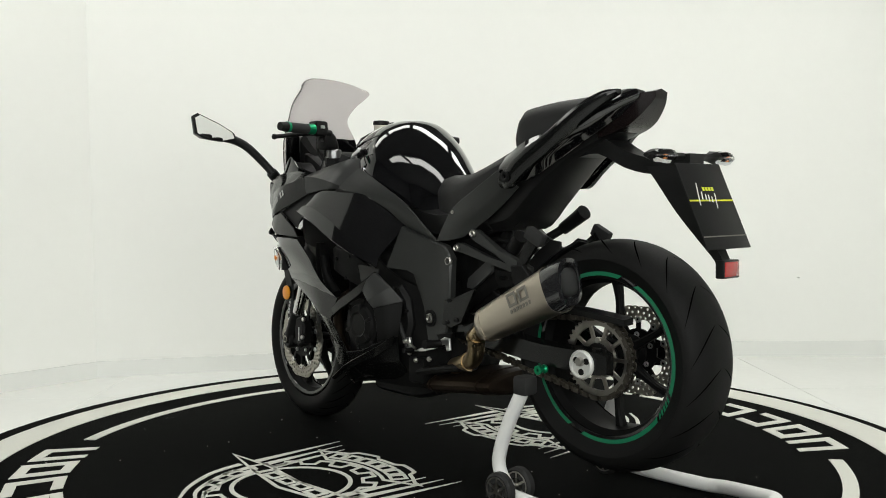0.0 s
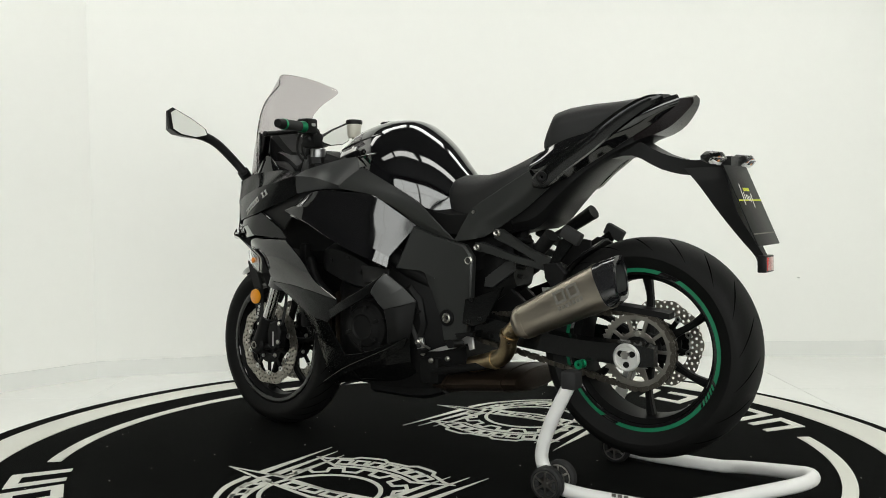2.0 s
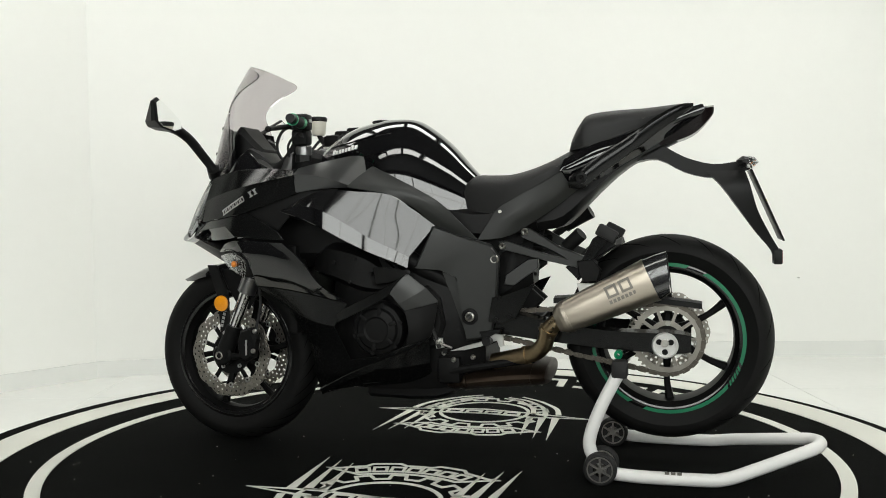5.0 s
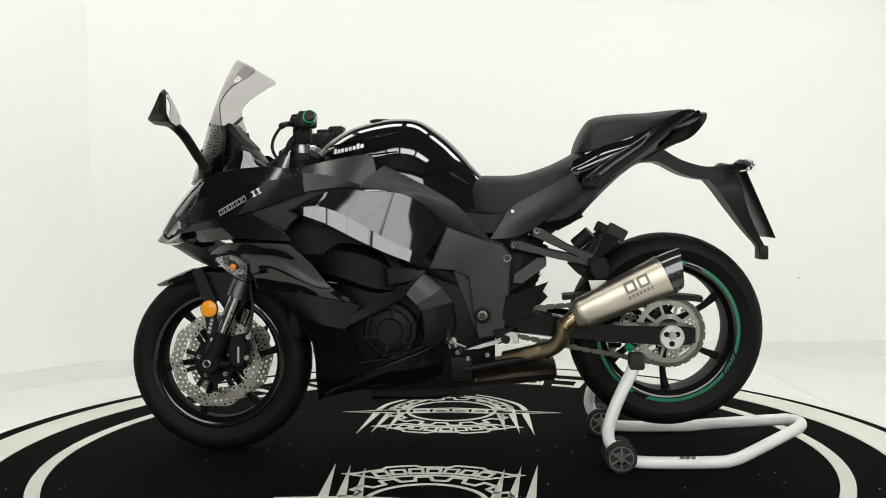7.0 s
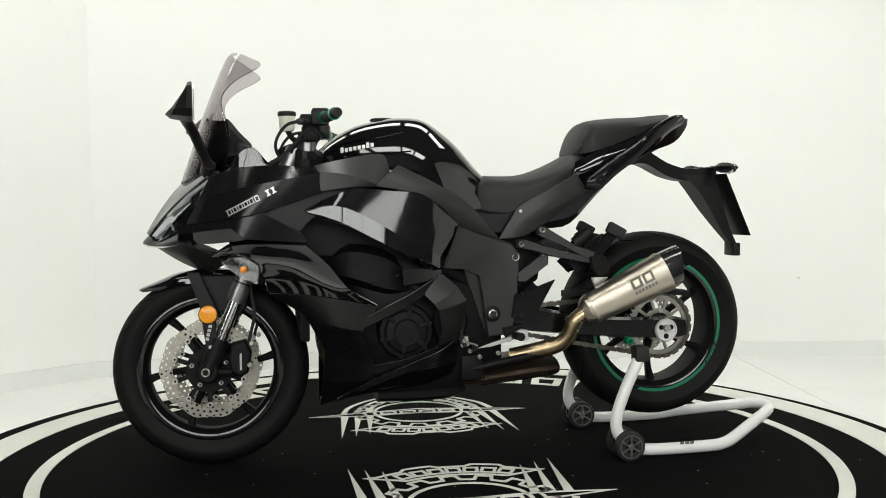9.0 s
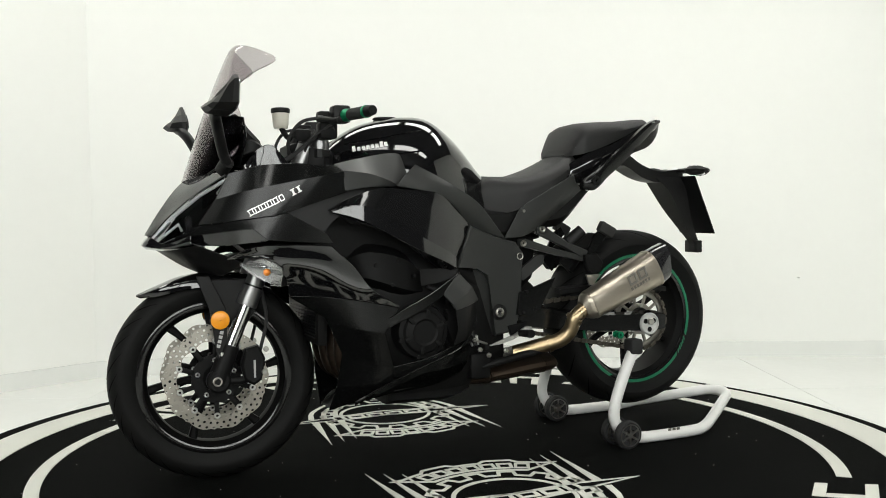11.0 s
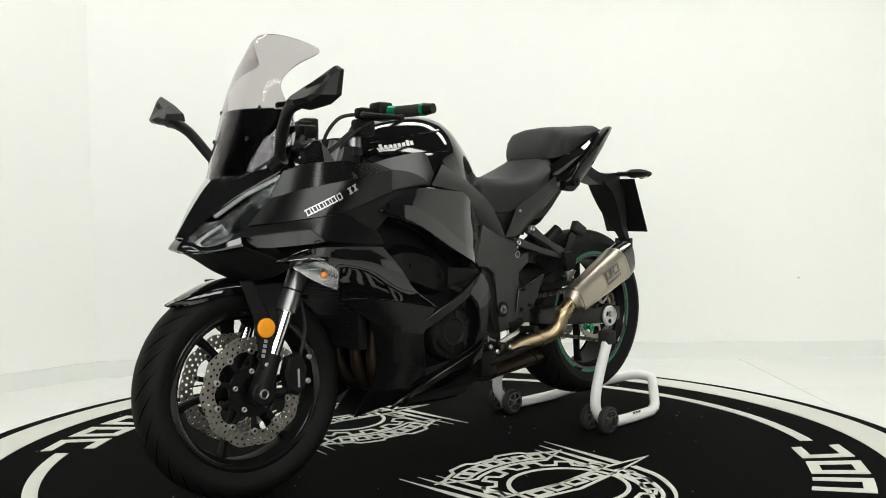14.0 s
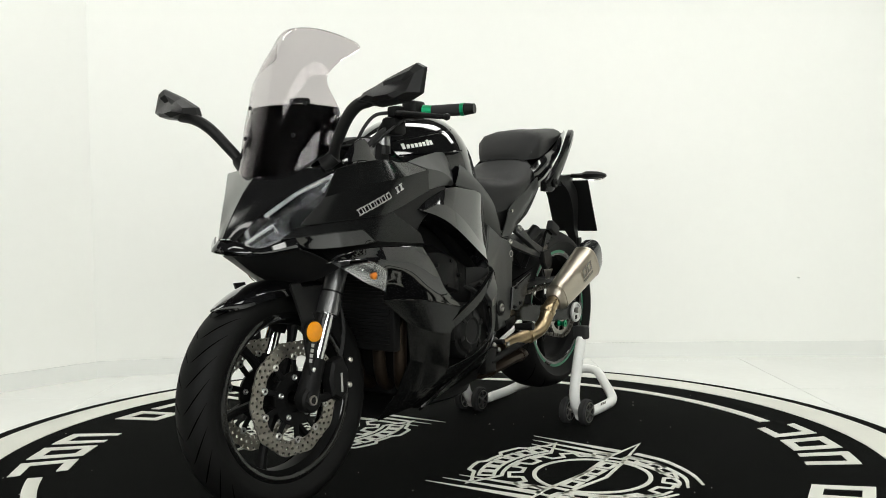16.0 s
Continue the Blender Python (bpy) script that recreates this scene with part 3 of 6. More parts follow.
# wheels
def wheel(name, cx, cz, R, half, rim_r, spokes, tape, groove_n, phase):
    root = new(name)
    root.parent = bike
    root.location = (cx, 0, cz)
    prof = []
    n = 18
    for i in range(n + 1):   # outer crown, from left bead to right bead
        a = math.pi * (i / n) - math.pi / 2
        y = half * math.sin(-a)
        prof.append((R - (R - rim_r) * 0.62 * (1 - math.cos(a)) ** 1.15, y))
    prof = [(rim_r - 0.002, half * 0.80)] + prof + [(rim_r - 0.002, -half * 0.80)]
    prof += [(rim_r - 0.012, -half * 0.6), (rim_r - 0.012, half * 0.6)]
    tyre = part("tyre", lathe(prof, (0, 0, 0), "y", 96), M_TYRE, root, "worn black road tyre with curved tread grooves")
    # grooves aren't cut: thin strips on the tread carry their shade as colour
    for s in (1, -1):
        bm = bm_new()
        pts = []
        for i in range(9):
            u = 0.06 + 0.72 * i / 8
            a = u * math.pi / 2
            r = R - (R - rim_r) * 0.62 * (1 - math.cos(a)) ** 1.15 + 0.0006
            pts.append((r, s * half * math.sin(a), 0.46 * (u ** 1.3)))
        lines = []
        for i, (r, y, b) in enumerate(pts):
            wd = 0.0058 * math.sin(math.pi * (i + 0.3) / 8.6) + 0.0006
            lines.append([bm.verts.new((r * math.cos(b + e * wd / R / 2), y, r * math.sin(b + e * wd / R / 2))) for e in (-1, 1)])
        for p, q in zip(lines, lines[1:]):
            bm.faces.new((p[0], p[1], q[1], q[0]))
        first = part("tread_groove", bm, M_GROOVE_SHADE, root)
        for k in range(1, groove_n):
            share("tread_groove", first, root, Matrix.Rotation(2 * math.pi * k / groove_n, 4, "Y"))
        first.matrix_basis = Matrix.Rotation(0.0, 4, "Y")
    rw = half * 0.78
    lp = [(rim_r - 0.010 + 0.013 * math.cos(radians(a)), 0.0045 * math.sin(radians(a))) for a in range(0, 360, 30)]
    rp = [(rim_r + 0.004, rw), (rim_r + 0.004, rw - 0.007), (rim_r - 0.010, rw - 0.010), (rim_r - 0.024, rw - 0.026), (rim_r - 0.026, 0), (rim_r - 0.024, -rw + 0.026),
          (rim_r - 0.010, -rw + 0.010), (rim_r + 0.004, -rw + 0.007), (rim_r + 0.004, -rw), (rim_r - 0.008, -rw), (rim_r - 0.033, -rw + 0.026), (rim_r - 0.036, 0), (rim_r - 0.033, rw - 0.026), (rim_r - 0.008, rw)]
    rim = part("rim", lathe(rp, (0, 0, 0), "y", 96), M_WHEEL, root, "black cast rim")
    for s in (1, -1):
        part("rim_lip", lathe(lp, (0, s * (rw - 0.003), 0), "y", 96), M_LIP, rim, "gloss black rim lip")
    part("hub", lathe([(0.018, -0.06), (0.045, -0.06), (0.05, -0.045), (0.04, -0.03), (0.04, 0.03), (0.05, 0.045), (0.045, 0.06), (0.018, 0.06)], (0, 0, 0), "y", 40), M_WHEEL, root)
    for k in range(spokes):
        a0 = 2 * math.pi * k / spokes + phase
        bm = bm_new()
        rings = []
        for r, w, d, sw in ((0.036, 0.034, 0.034, 0.0), (0.08, 0.022, 0.028, 0.06), (0.14, 0.018, 0.024, 0.05), (rim_r - 0.030, 0.026, 0.03, 0.0)):
            a = a0 + sw
            u, t = Vector((math.cos(a), 0, math.sin(a))), Vector((-math.sin(a), 0, math.cos(a)))
            rings.append([u * r + t * (w / 2 * i) + Vector((0, d / 2 * j, 0)) for i, j in ((-1, -0.6), (-0.5, -1), (0.5, -1), (1, -0.6), (1, 0.6), (0.5, 1), (-0.5, 1), (-1, 0.6))])
        loft(rings, 4, True, bm)
        part("spoke", bm, M_WHEEL, root)
    if tape:
        for s in (1, -1):
            for a0, a1 in tape:
                bm = bm_new()
                k = max(2, int((a1 - a0) / 4))
                v = []
                for i in range(k + 1):
                    a = radians(a0 + (a1 - a0) * i / k)
                    v.append([bm.verts.new((r * math.cos(a + sl), s * (rw + 0.0022), r * math.sin(a + sl))) for r, sl in ((rim_r - 0.0125, 0.0), (rim_r - 0.0020, 0.045))])
                for i in range(k):
                    bm.faces.new((v[i][0], v[i][1], v[i + 1][1], v[i + 1][0]))
                part("rim_tape", bm, M_GREEN, rim, "green reflective rim tape")
    return root


def petal_disc(name, parent, y, r0, r1, holes, rings, material, thick=0.005, lobes=10, bolts=10, carrier=0.0):
    """A wavy brake disc with real drilled holes."""
    bm = bm_new()
    dr = (r1 - r0) / rings

    def P(r, a, yy):
        rr = r
        if r > r1 - 0.001:
            rr = r + 0.004 * math.cos(lobes * a) - 0.003
        if r < r0 + 0.001:
            rr = r + 0.003 * math.cos(lobes * a)
        return (rr * math.cos(a), y + yy, rr * math.sin(a))
    for j in range(rings):
        for i in range(holes):
            da = 2 * math.pi / holes
            a0 = da * (i + 0.5 * (j % 2))
            ra, rb = r0 + dr * j, r0 + dr * (j + 1)
            am, rm, hr = a0 + da / 2, (ra + rb) / 2, 0.0042
            outer = [(ra, a0), (ra, am), (ra, a0 + da), (rm, a0 + da), (rb, a0 + da), (rb, am), (rb, a0), (rm, a0)]
            inner = [(rm + hr * math.cos(q), am + hr / rm * math.sin(q)) for q in [radians(d) for d in (225, 180, 135, 90, 45, 0, -45, -90)]]
            T = [[bm.verts.new(P(r, a, s * thick / 2)) for r, a in S] for S in (outer, inner) for s in (1, -1)]
            for k in range(8):
                m = (k + 1) % 8
                bm.faces.new((T[0][k], T[0][m], T[2][m], T[2][k]))
                bm.faces.new((T[1][k], T[3][k], T[3][m], T[1][m]))
                bm.faces.new((T[2][k], T[2][m], T[3][m], T[3][k]))
                if (j == 0 and k in (0, 1)) or (j == rings - 1 and k in (4, 5)):
                    bm.faces.new((T[0][k], T[1][k], T[1][m], T[0][m]))
    bmesh.ops.remove_doubles(bm, verts=bm.verts, dist=0.00005)
    d = part(name, bm, material, parent, "drilled wave-edged steel brake disc", smooth=False)
    if carrier:
        bm = lathe([(carrier - 0.012, -0.004), (carrier + 0.02, -0.004), (carrier + 0.02, 0.003), (carrier - 0.012, 0.003)], (0, y, 0), "y", 48)
        for k in range(bolts):
            a = 2 * math.pi * (k + 0.5) / bolts
            arm_bm = box(bm_new(), ((carrier + 0.018 + r0) / 2, y, 0), (r0 - carrier - 0.012, 0.006, 0.014), None, 0.001) if k == 0 else None
            arm = part("carrier_arm", arm_bm, M_DARK, parent) if k == 0 else share("carrier_arm", arm, parent)
            arm.matrix_basis = Matrix.Rotation(-a, 4, "Y")
        part("carrier", bm, M_DARK, d, "black disc carrier")
        for k in range(5):
            a = 2 * math.pi * (k + 0.2) / 5
            part("carrier_bolt", lathe([(0.003, -0.007), (0.0075, -0.007), (0.0075, 0.007), (0.0055, 0.009), (0.003, 0.006)], ((carrier + 0.004) * math.cos(a), y, (carrier + 0.004) * math.sin(a)), "y", 12), M_ALU, d, "bright carrier bolt")
        for k in range(bolts):
            a = 2 * math.pi * (k + 0.5) / bolts
            part("button", lathe([(0.004, -0.005), (0.009, -0.005), (0.0095, 0.004), (0.008, 0.006), (0.004, 0.006)], (r0 * math.cos(a), y, r0 * math.sin(a)), "y", 14), M_ALU, d)
    return d


front_wheel = wheel("front_wheel", FX, FZ, FR, 0.060, 0.224, 6, [], 30, radians(50))
for s in (1, -1):
    petal_disc("brake_disc", front_wheel, s * 0.068, 0.108, 0.150, 44, 3, M_DISC, carrier=0.05)
DASH = [(20 + 3.2 * k, 22 + 3.2 * k) for k in range(5)] + [(200 + 3.2 * k, 202 + 3.2 * k) for k in range(5)]
rear_wheel = wheel("rear_wheel", RX, RZ, RR, 0.095, 0.226, 6, [(-62, 17), (37, 104), (118, 197), (217, 286)] + DASH, 18, radians(28))
petal_disc("brake_disc", rear_wheel, -0.085, 0.085, 0.125, 36, 3, M_DISC, carrier=0.04)


# sprocket and chain
def sprocket():
    n, y = 43, 0.088
    sp = new("sprocket")
    sp.parent = rear_wheel
    bm = bm_new()
    out = []
    for k in range(n):
        for f, r in ((0.0, 0.1005), (0.3, 0.1065), (0.5, 0.1075), (0.7, 0.1005)):
            a = 2 * math.pi * (k + f) / n
            out.append((r, a))
    m = len(out)
    T = [[bm.verts.new((r * math.cos(a), yy, r * math.sin(a))) for r, a in S] for S in (out, [(0.084, a) for r, a in out]) for yy in (y - 0.004, y + 0.004)]
    for k in range(m):
        j = (k + 1) % m
        bm.faces.new((T[1][k], T[1][j], T[3][j], T[3][k]))
        bm.faces.new((T[0][k], T[2][k], T[2][j], T[0][j]))
        bm.faces.new((T[0][k], T[0][j], T[1][j], T[1][k]))
        bm.faces.new((T[2][k], T[3][k], T[3][j], T[2][j]))
    for k in range(10):
        a = 2 * math.pi * k / 10
        box(bm, (0.070, y, 0), (0.036, 0.007, 0.009), Matrix.Rotation(a, 4, "Y"))
    lathe([(0.04, y - 0.004), (0.054, y - 0.004), (0.054, y + 0.004), (0.04, y + 0.004)], (0, 0, 0), "y", 40, True, bm)
    part("toothed_ring", bm, M_SPROCKET, sp, "worn steel sprocket", smooth=False)
    part("sprocket_hub", cyl((0, 0, 0), 0.042, 0.05, 0.094, bev=0.004, n=32), M_DARK, sp)
    for k in range(5):
        a = 2 * math.pi * (k + 0.3) / 5
        part("nut", cyl((0.047 * math.cos(a), 0, 0.047 * math.sin(a)), 0.008, 0.088, 0.099, n=6), M_STEEL, sp)


sprocket()


def chain():
    y = 0.088
    c1, r1, c2, r2 = Vector((RX, RZ)), 0.104, Vector((-0.245, 0.425)), 0.04
    d = c2 - c1
    L = d.length
    base, off = math.atan2(d.y, d.x), math.acos((r1 - r2) / d.length)
    path = []
    a = [base + off + (2 * math.pi - 2 * off) * i / 40 for i in range(41)]
    path += [c1 + Vector((math.cos(q), math.sin(q))) * r1 for q in a]
    a = [base - off + 2 * off * i / 14 for i in range(15)]
    path += [c2 + Vector((math.cos(q), math.sin(q))) * r2 for q in a]
    path.append(path[0])
    pts, pitch, acc = [path[0]], 0.0159, 0.0
    for p, q in zip(path, path[1:]):
        seg = (q - p).length
        while acc + seg >= pitch * len(pts):
            pts.append(p.lerp(q, (pitch * len(pts) - acc) / seg))
        acc += seg
    bm = bm_new()
    for i in range(len(pts) - 1):
        p, q = pts[i], pts[i + 1]
        m = (p + q) / 2
        ang = math.atan2(q.y - p.y, q.x - p.x)
        M = Matrix.Translation((m.x, 0, m.y)) @ Matrix.Rotation(-ang, 4, "Y")
        w, ln, hh = (0.0105, 0.0235, 0.0135) if i % 2 else (0.0062, 0.0185, 0.0100)
        for s in (1, -1):
            box(bm, (0, y + s * w, 0), (ln, 0.002, hh), M)
        cyl((p.x, y, p.y), 0.0042, -0.0135, 0.0135, n=8, bm=bm)
    part("chain", bm, M_CHAIN, bike, "oily drive chain", smooth=False)


chain()

# front fork, calipers, mudguard
steered = [front_wheel]
DIR = Vector((-0.41, 0, 1)).normalized()
for s in (1, -1):
    y = s * 0.098
    base = Vector((FX - 0.006, y * 0.95, FZ + 0.02))
    leg = new("fork_leg")
    leg.parent = bike
    steered.append(leg)

    def on(d):
        return tuple(base + DIR * d)
    part("upper_tube", tube([on(0.245), on(0.70)], 0.0275, 24, 1), M_FORK, leg, "grey upper fork tube")
    part("seal_collar", tube([on(0.205), on(0.25)], 0.0300, 24, 1), M_FORK, leg)
    part("clip_ring", tube([on(0.262), on(0.267)], 0.0285, 24, 1), M_PLASTIC, leg)
    part("stanchion", tube([on(0.05), on(0.21)], 0.0205, 24, 1), M_CHROME, leg, "polished chrome stanchion")
    part("fork_foot", tube([on(-0.03), on(0.02), on(0.085)], (0.031, 0.026), 20, 3), M_DARK, leg)
    part("axle_clamp", cyl((FX, y, FZ), 0.034, min(-s * 0.02, s * 0.019), max(-s * 0.02, s * 0.019), n=28, bev=0.006), M_DARK, leg)
    part("axle_end", lathe([(0.007, -0.004), (0.0135, -0.004), (0.0135, 0.003), (0.011, 0.004), (0.007, 0.002)], (FX + 0.004, y + s * 0.022, FZ), "y", 20), M_DISC, leg)
    cal = [(-0.045, 0.035), (-0.02, 0.075), (0.03, 0.065), (0.048, 0.02), (0.035, -0.03), (0.0, -0.045), (-0.03, -0.03)]
    cal = [(FX - 0.098 + u * 0.75, FZ + 0.025 + v * 0.95) for u, v in cal]
    cp = part("caliper", plate(cal, y - s * 0.012, y + s * 0.024, 0.008), M_DARK, leg, "black radial brake caliper")
    part("caliper_badge", box(bm_new(), (FX - 0.10, y + s * 0.0245, FZ + 0.03), (0.006, 0.002, 0.05), None), M_SILVER, cp, smooth=False)
    for u, v in ((-0.055, 0.055), (-0.045, -0.01)):
        part("caliper_bolt", cyl((FX - 0.10 + u * 0.6, y, FZ + 0.03 + v), 0.008, s * 0.02, s * 0.03, n=12, bev=0.002), M_STEEL, cp)
    part("caliper_arm", tube([(FX, y, FZ), (FX - 0.06, y, FZ - 0.005), (FX - 0.11, y, FZ + 0.01)], 0.012, 8, 2), M_DARK, leg)
    part("brake_hose", tube([(FX - 0.12, y, FZ + 0.08), (FX - 0.14, y, FZ + 0.17), (FX - 0.13, y - s * 0.01, FZ + 0.27), (FX - 0.16, y - s * 0.03, FZ + 0.38)], 0.005, 8, 5), M_RUBBER, leg)
    gd = [(0.055, 0.20), (0.09, 0.30), (0.055, 0.30), (0.01, 0.205), (0.005, 0.07), (0.035, 0.055)]
    gp = part("fork_guard", plate([(FX - 0.035 + u, FZ + v) for u, v in gd], y + s * 0.006, y + s * 0.013, 0.003), M_PLASTIC, leg, "black plastic fork guard")
    bm = bm_new()
    for k in range(5):
        box(bm, (0, 0, -0.026 + 0.013 * k), (0.010, 0.002, 0.009))
    at(part("guard_badge", bm, M_SILVER, gp, "small silver marking", smooth=False), FX - 0.008, y + s * 0.0135, FZ + 0.125, 0, -14, 0)
    part("guard_bolt", cyl((FX - 0.012, y, FZ + 0.075), 0.007, s * 0.011, s * 0.018, n=12, bev=0.002), M_ALU, gp)
    rf = part("side_reflector", lathe([(0.001, 0.0), (0.0245, 0.0), (0.0265, 0.003), (0.0255, 0.007), (0.02, 0.009), (0.001, 0.0095)], (0, 0, 0), "y", 32, True), M_AMBER, leg, "round amber side reflector")
    rf.location = (0.697, y + s * 0.022, 0.472)
    if s < 0:
        rf.scale = (1, -1, 1)
    part("reflector_rim", lathe([(0.0268, -0.003), (0.0285, -0.003), (0.0285, 0.004), (0.0268, 0.004)], (0, 0, 0), "y", 32), M_PLASTIC, rf)

rows = []
for xx, zz, w in ((0.918, 0.546, 0.008), (0.865, 0.570, 0.042), (0.79, 0.598, 0.064), (0.70, 0.606, 0.070), (0.60, 0.598, 0.072), (0.545, 0.575, 0.070)):
    sk = 0.006 + 0.5 * w
    rows.append([(xx - 0.01, w, zz - sk), (xx, w * 0.92, zz - 0.4 * sk), (xx, w * 0.5, zz - 0.003), (xx, 0, zz), (xx, -w * 0.5, zz - 0.003), (xx, -w * 0.92, zz - 0.4 * sk), (xx - 0.01, -w, zz - sk)])
steered.append(part("front_mudguard", sheet(rows, 0.004, 3, 4, (0.7, 0, 0.3)), M_GLOSS, bike, "gloss black front mudguard"))
steered += both("mudguard_bracket", lambda s: plate([(0.73, 0.585), (0.60, 0.585), (0.585, 0.50), (0.62, 0.45), (0.66, 0.46), (0.70, 0.52)], s * 0.072, s * 0.080, 0.003), M_PLASTIC)

# engine, radiator, exhaust headers
def block(rings_spec, n=3):
    rings = []
    for x, w, z0, z1 in rings_spec:
        c = 0.25 * w
        zc = 0.18 * (z1 - z0)
        rings.append([(x, -w, z0 + zc), (x, -w + c, z0), (x, w - c, z0), (x, w, z0 + zc), (x, w, z1 - zc), (x, w - c, z1), (x, -w + c, z1), (x, -w, z1 - zc)])
    return loft(rings, n)


part("engine_block", block([(0.30, 0.12, 0.24, 0.58), (0.24, 0.15, 0.22, 0.66), (0.05, 0.155, 0.22, 0.68), (-0.08, 0.145, 0.23, 0.60), (-0.19, 0.11, 0.26, 0.56)]), M_DARK, bike, "black engine castings")
part("inner_structure", block([(0.66, 0.06, 0.70, 0.80), (0.55, 0.12, 0.62, 0.86), (0.40, 0.14, 0.60, 0.86), (0.20, 0.135, 0.60, 0.84), (0.0, 0.12, 0.58, 0.78), (-0.15, 0.09, 0.55, 0.72), (-0.3, 0.06, 0.6, 0.74)]), M_DARK, bike)
rad = part("radiator", box(bm_new(), (0.425, 0, 0.53), (0.03, 0.32, 0.28), Matrix.Identity(4), 0.006), M_DARK, bike, "black radiator")
for k in range(26):
    fin = part("radiator_fin", box(bm_new(), (0, 0, 0), (0.004, 0.29, 0.003)), M_PLASTIC, rad, smooth=False) if k == 0 else share("radiator_fin", fin, rad)
    fin.matrix_basis = pose(0.4415, 0, 0.41 + 0.0096 * k)
for k, y in enumerate((-0.12, -0.045, 0.045, 0.12)):
    part("header_pipe", tube([(0.29, y, 0.50), (0.35, y, 0.46), (0.36, y, 0.36), (0.33, y * 0.85, 0.28), (0.25, y * 0.6, 0.265), (0.1, y * 0.5, 0.265)], 0.019, 14, 5), M_BURNT, bike, "heat-browned exhaust header")
cc = (0.127, 0.0, 0.417)
cov = part("generator_cover", lathe([(0.084, 0.13), (0.084, 0.19), (0.078, 0.202), (0.066, 0.205), (0.060, 0.213), (0.040, 0.219), (0.034, 0.215), (0.004, 0.216)], cc, "y", 40, False), M_DARK, bike, "round black engine cover")
for k in range(6):
    a = radians(60 * k + 20)
    part("cover_rib", box(bm_new(), (0.052, 0.214, 0), (0.03, 0.008, 0.013), Matrix.Translation(cc) @ Matrix.Rotation(a, 4, "Y"), 0.003), M_DARK, cov)
    part("cover_bolt", cyl((cc[0] + 0.077 * math.cos(a + 0.4), 0, cc[2] + 0.077 * math.sin(a + 0.4)), 0.006, 0.19, 0.207, n=10), M_DARK, cov)
part("generator_cover", cyl((0.1, 0, 0.42), 0.085, -0.19, -0.13, n=32, bev=0.01), M_DARK, bike)
part("sprocket_cover", plate([(0.03, 0.53), (-0.02, 0.55), (-0.06, 0.51), (-0.075, 0.43), (-0.05, 0.36), (0.01, 0.34), (0.045, 0.42)], 0.12, 0.168, 0.012), M_DARK, bike)
for u, v in ((0.0, 0.535), (-0.055, 0.47), (-0.045, 0.375), (0.03, 0.36), (0.035, 0.47)):
    part("cover_bolt", cyl((u, 0, v), 0.0065, 0.16, 0.175, n=10, bev=0.001), M_DARK, bike)
part("cylinder_cover", block([(0.36, 0.13, 0.58, 0.64), (0.29, 0.185, 0.56, 0.68), (0.18, 0.19, 0.52, 0.66), (0.11, 0.16, 0.52, 0.6)]), M_DARK, bike)
both("frame_beam", lambda s: tube([(0.36, s * 0.11, 0.80), (0.2, s * 0.15, 0.74), (0.03, s * 0.145, 0.62), (-0.12, s * 0.10, 0.52), (-0.15, s * 0.10, 0.42)], 0.03, 12, 4), M_DARK)

# fairing
UPPER = [
    [(0.688, 0.172, 0.885), (0.61, 0.190, 0.905), (0.50, 0.190, 0.915), (0.44, 0.178, 0.910), (0.385, 0.178, 0.912)],
    [(0.722, 0.160, 0.815), (0.645, 0.196, 0.838), (0.53, 0.238, 0.862), (0.45, 0.240, 0.877), (0.378, 0.238, 0.891)],
    [(0.762, 0.116, 0.747), (0.69, 0.172, 0.756), (0.60, 0.222, 0.768), (0.547, 0.238, 0.778), (0.37, 0.235, 0.835)]]
shell("upper_cowl", UPPER, M_SATIN, "satin black upper cowl with a silver badge", nu=5, crease=True)
shell("cowl_blade", [
    [(0.775, 0.098, 0.738), (0.69, 0.168, 0.752), (0.60, 0.216, 0.768), (0.546, 0.233, 0.777), (0.49, 0.242, 0.747), (0.436, 0.248, 0.717)],
    [(0.795, 0.088, 0.714), (0.70, 0.168, 0.728), (0.632, 0.210, 0.735), (0.594, 0.223, 0.703), (0.50, 0.238, 0.696), (0.417, 0.246, 0.691)]], M_SATIN, "sharp-edged satin black cowl blade", nu=1, crease=True)
shell("cowl_underside", [
    [(0.795, 0.084, 0.713), (0.70, 0.163, 0.727), (0.632, 0.205, 0.733), (0.594, 0.219, 0.702)],
    [(0.790, 0.072, 0.690), (0.71, 0.145, 0.688), (0.645, 0.190, 0.694), (0.600, 0.212, 0.698)]], M_GLOSS, "gloss black underside of the cowl", nu=2)
shell("cowl_recess", [
    [(0.542, 0.222, 0.776), (0.45, 0.226, 0.808), (0.36, 0.224, 0.838), (0.25, 0.206, 0.850)],
    [(0.436, 0.234, 0.722), (0.40, 0.236, 0.762), (0.33, 0.232, 0.790), (0.25, 0.220, 0.815)]], M_PLASTIC, "black recess behind the cowl", nu=2)
shell("shoulder_cover", [
    [(0.388, 0.178, 0.914), (0.308, 0.170, 0.932), (0.194, 0.162, 0.948), (0.128, 0.150, 0.918)],
    [(0.380, 0.238, 0.893), (0.305, 0.234, 0.886), (0.240, 0.222, 0.868), (0.205, 0.207, 0.853)],
    [(0.374, 0.236, 0.838), (0.30, 0.228, 0.848), (0.245, 0.214, 0.850), (0.214, 0.205, 0.849)]], M_GREY, "satin grey shoulder cover beside the tank", nu=3, crease=True)
PANEL_RIDGE = [(0.42, 0.246, 0.781), (0.36, 0.254, 0.795), (0.30, 0.257, 0.786), (0.22, 0.254, 0.748), (0.136, 0.245, 0.697), (0.06, 0.229, 0.660), (0.022, 0.212, 0.638)]
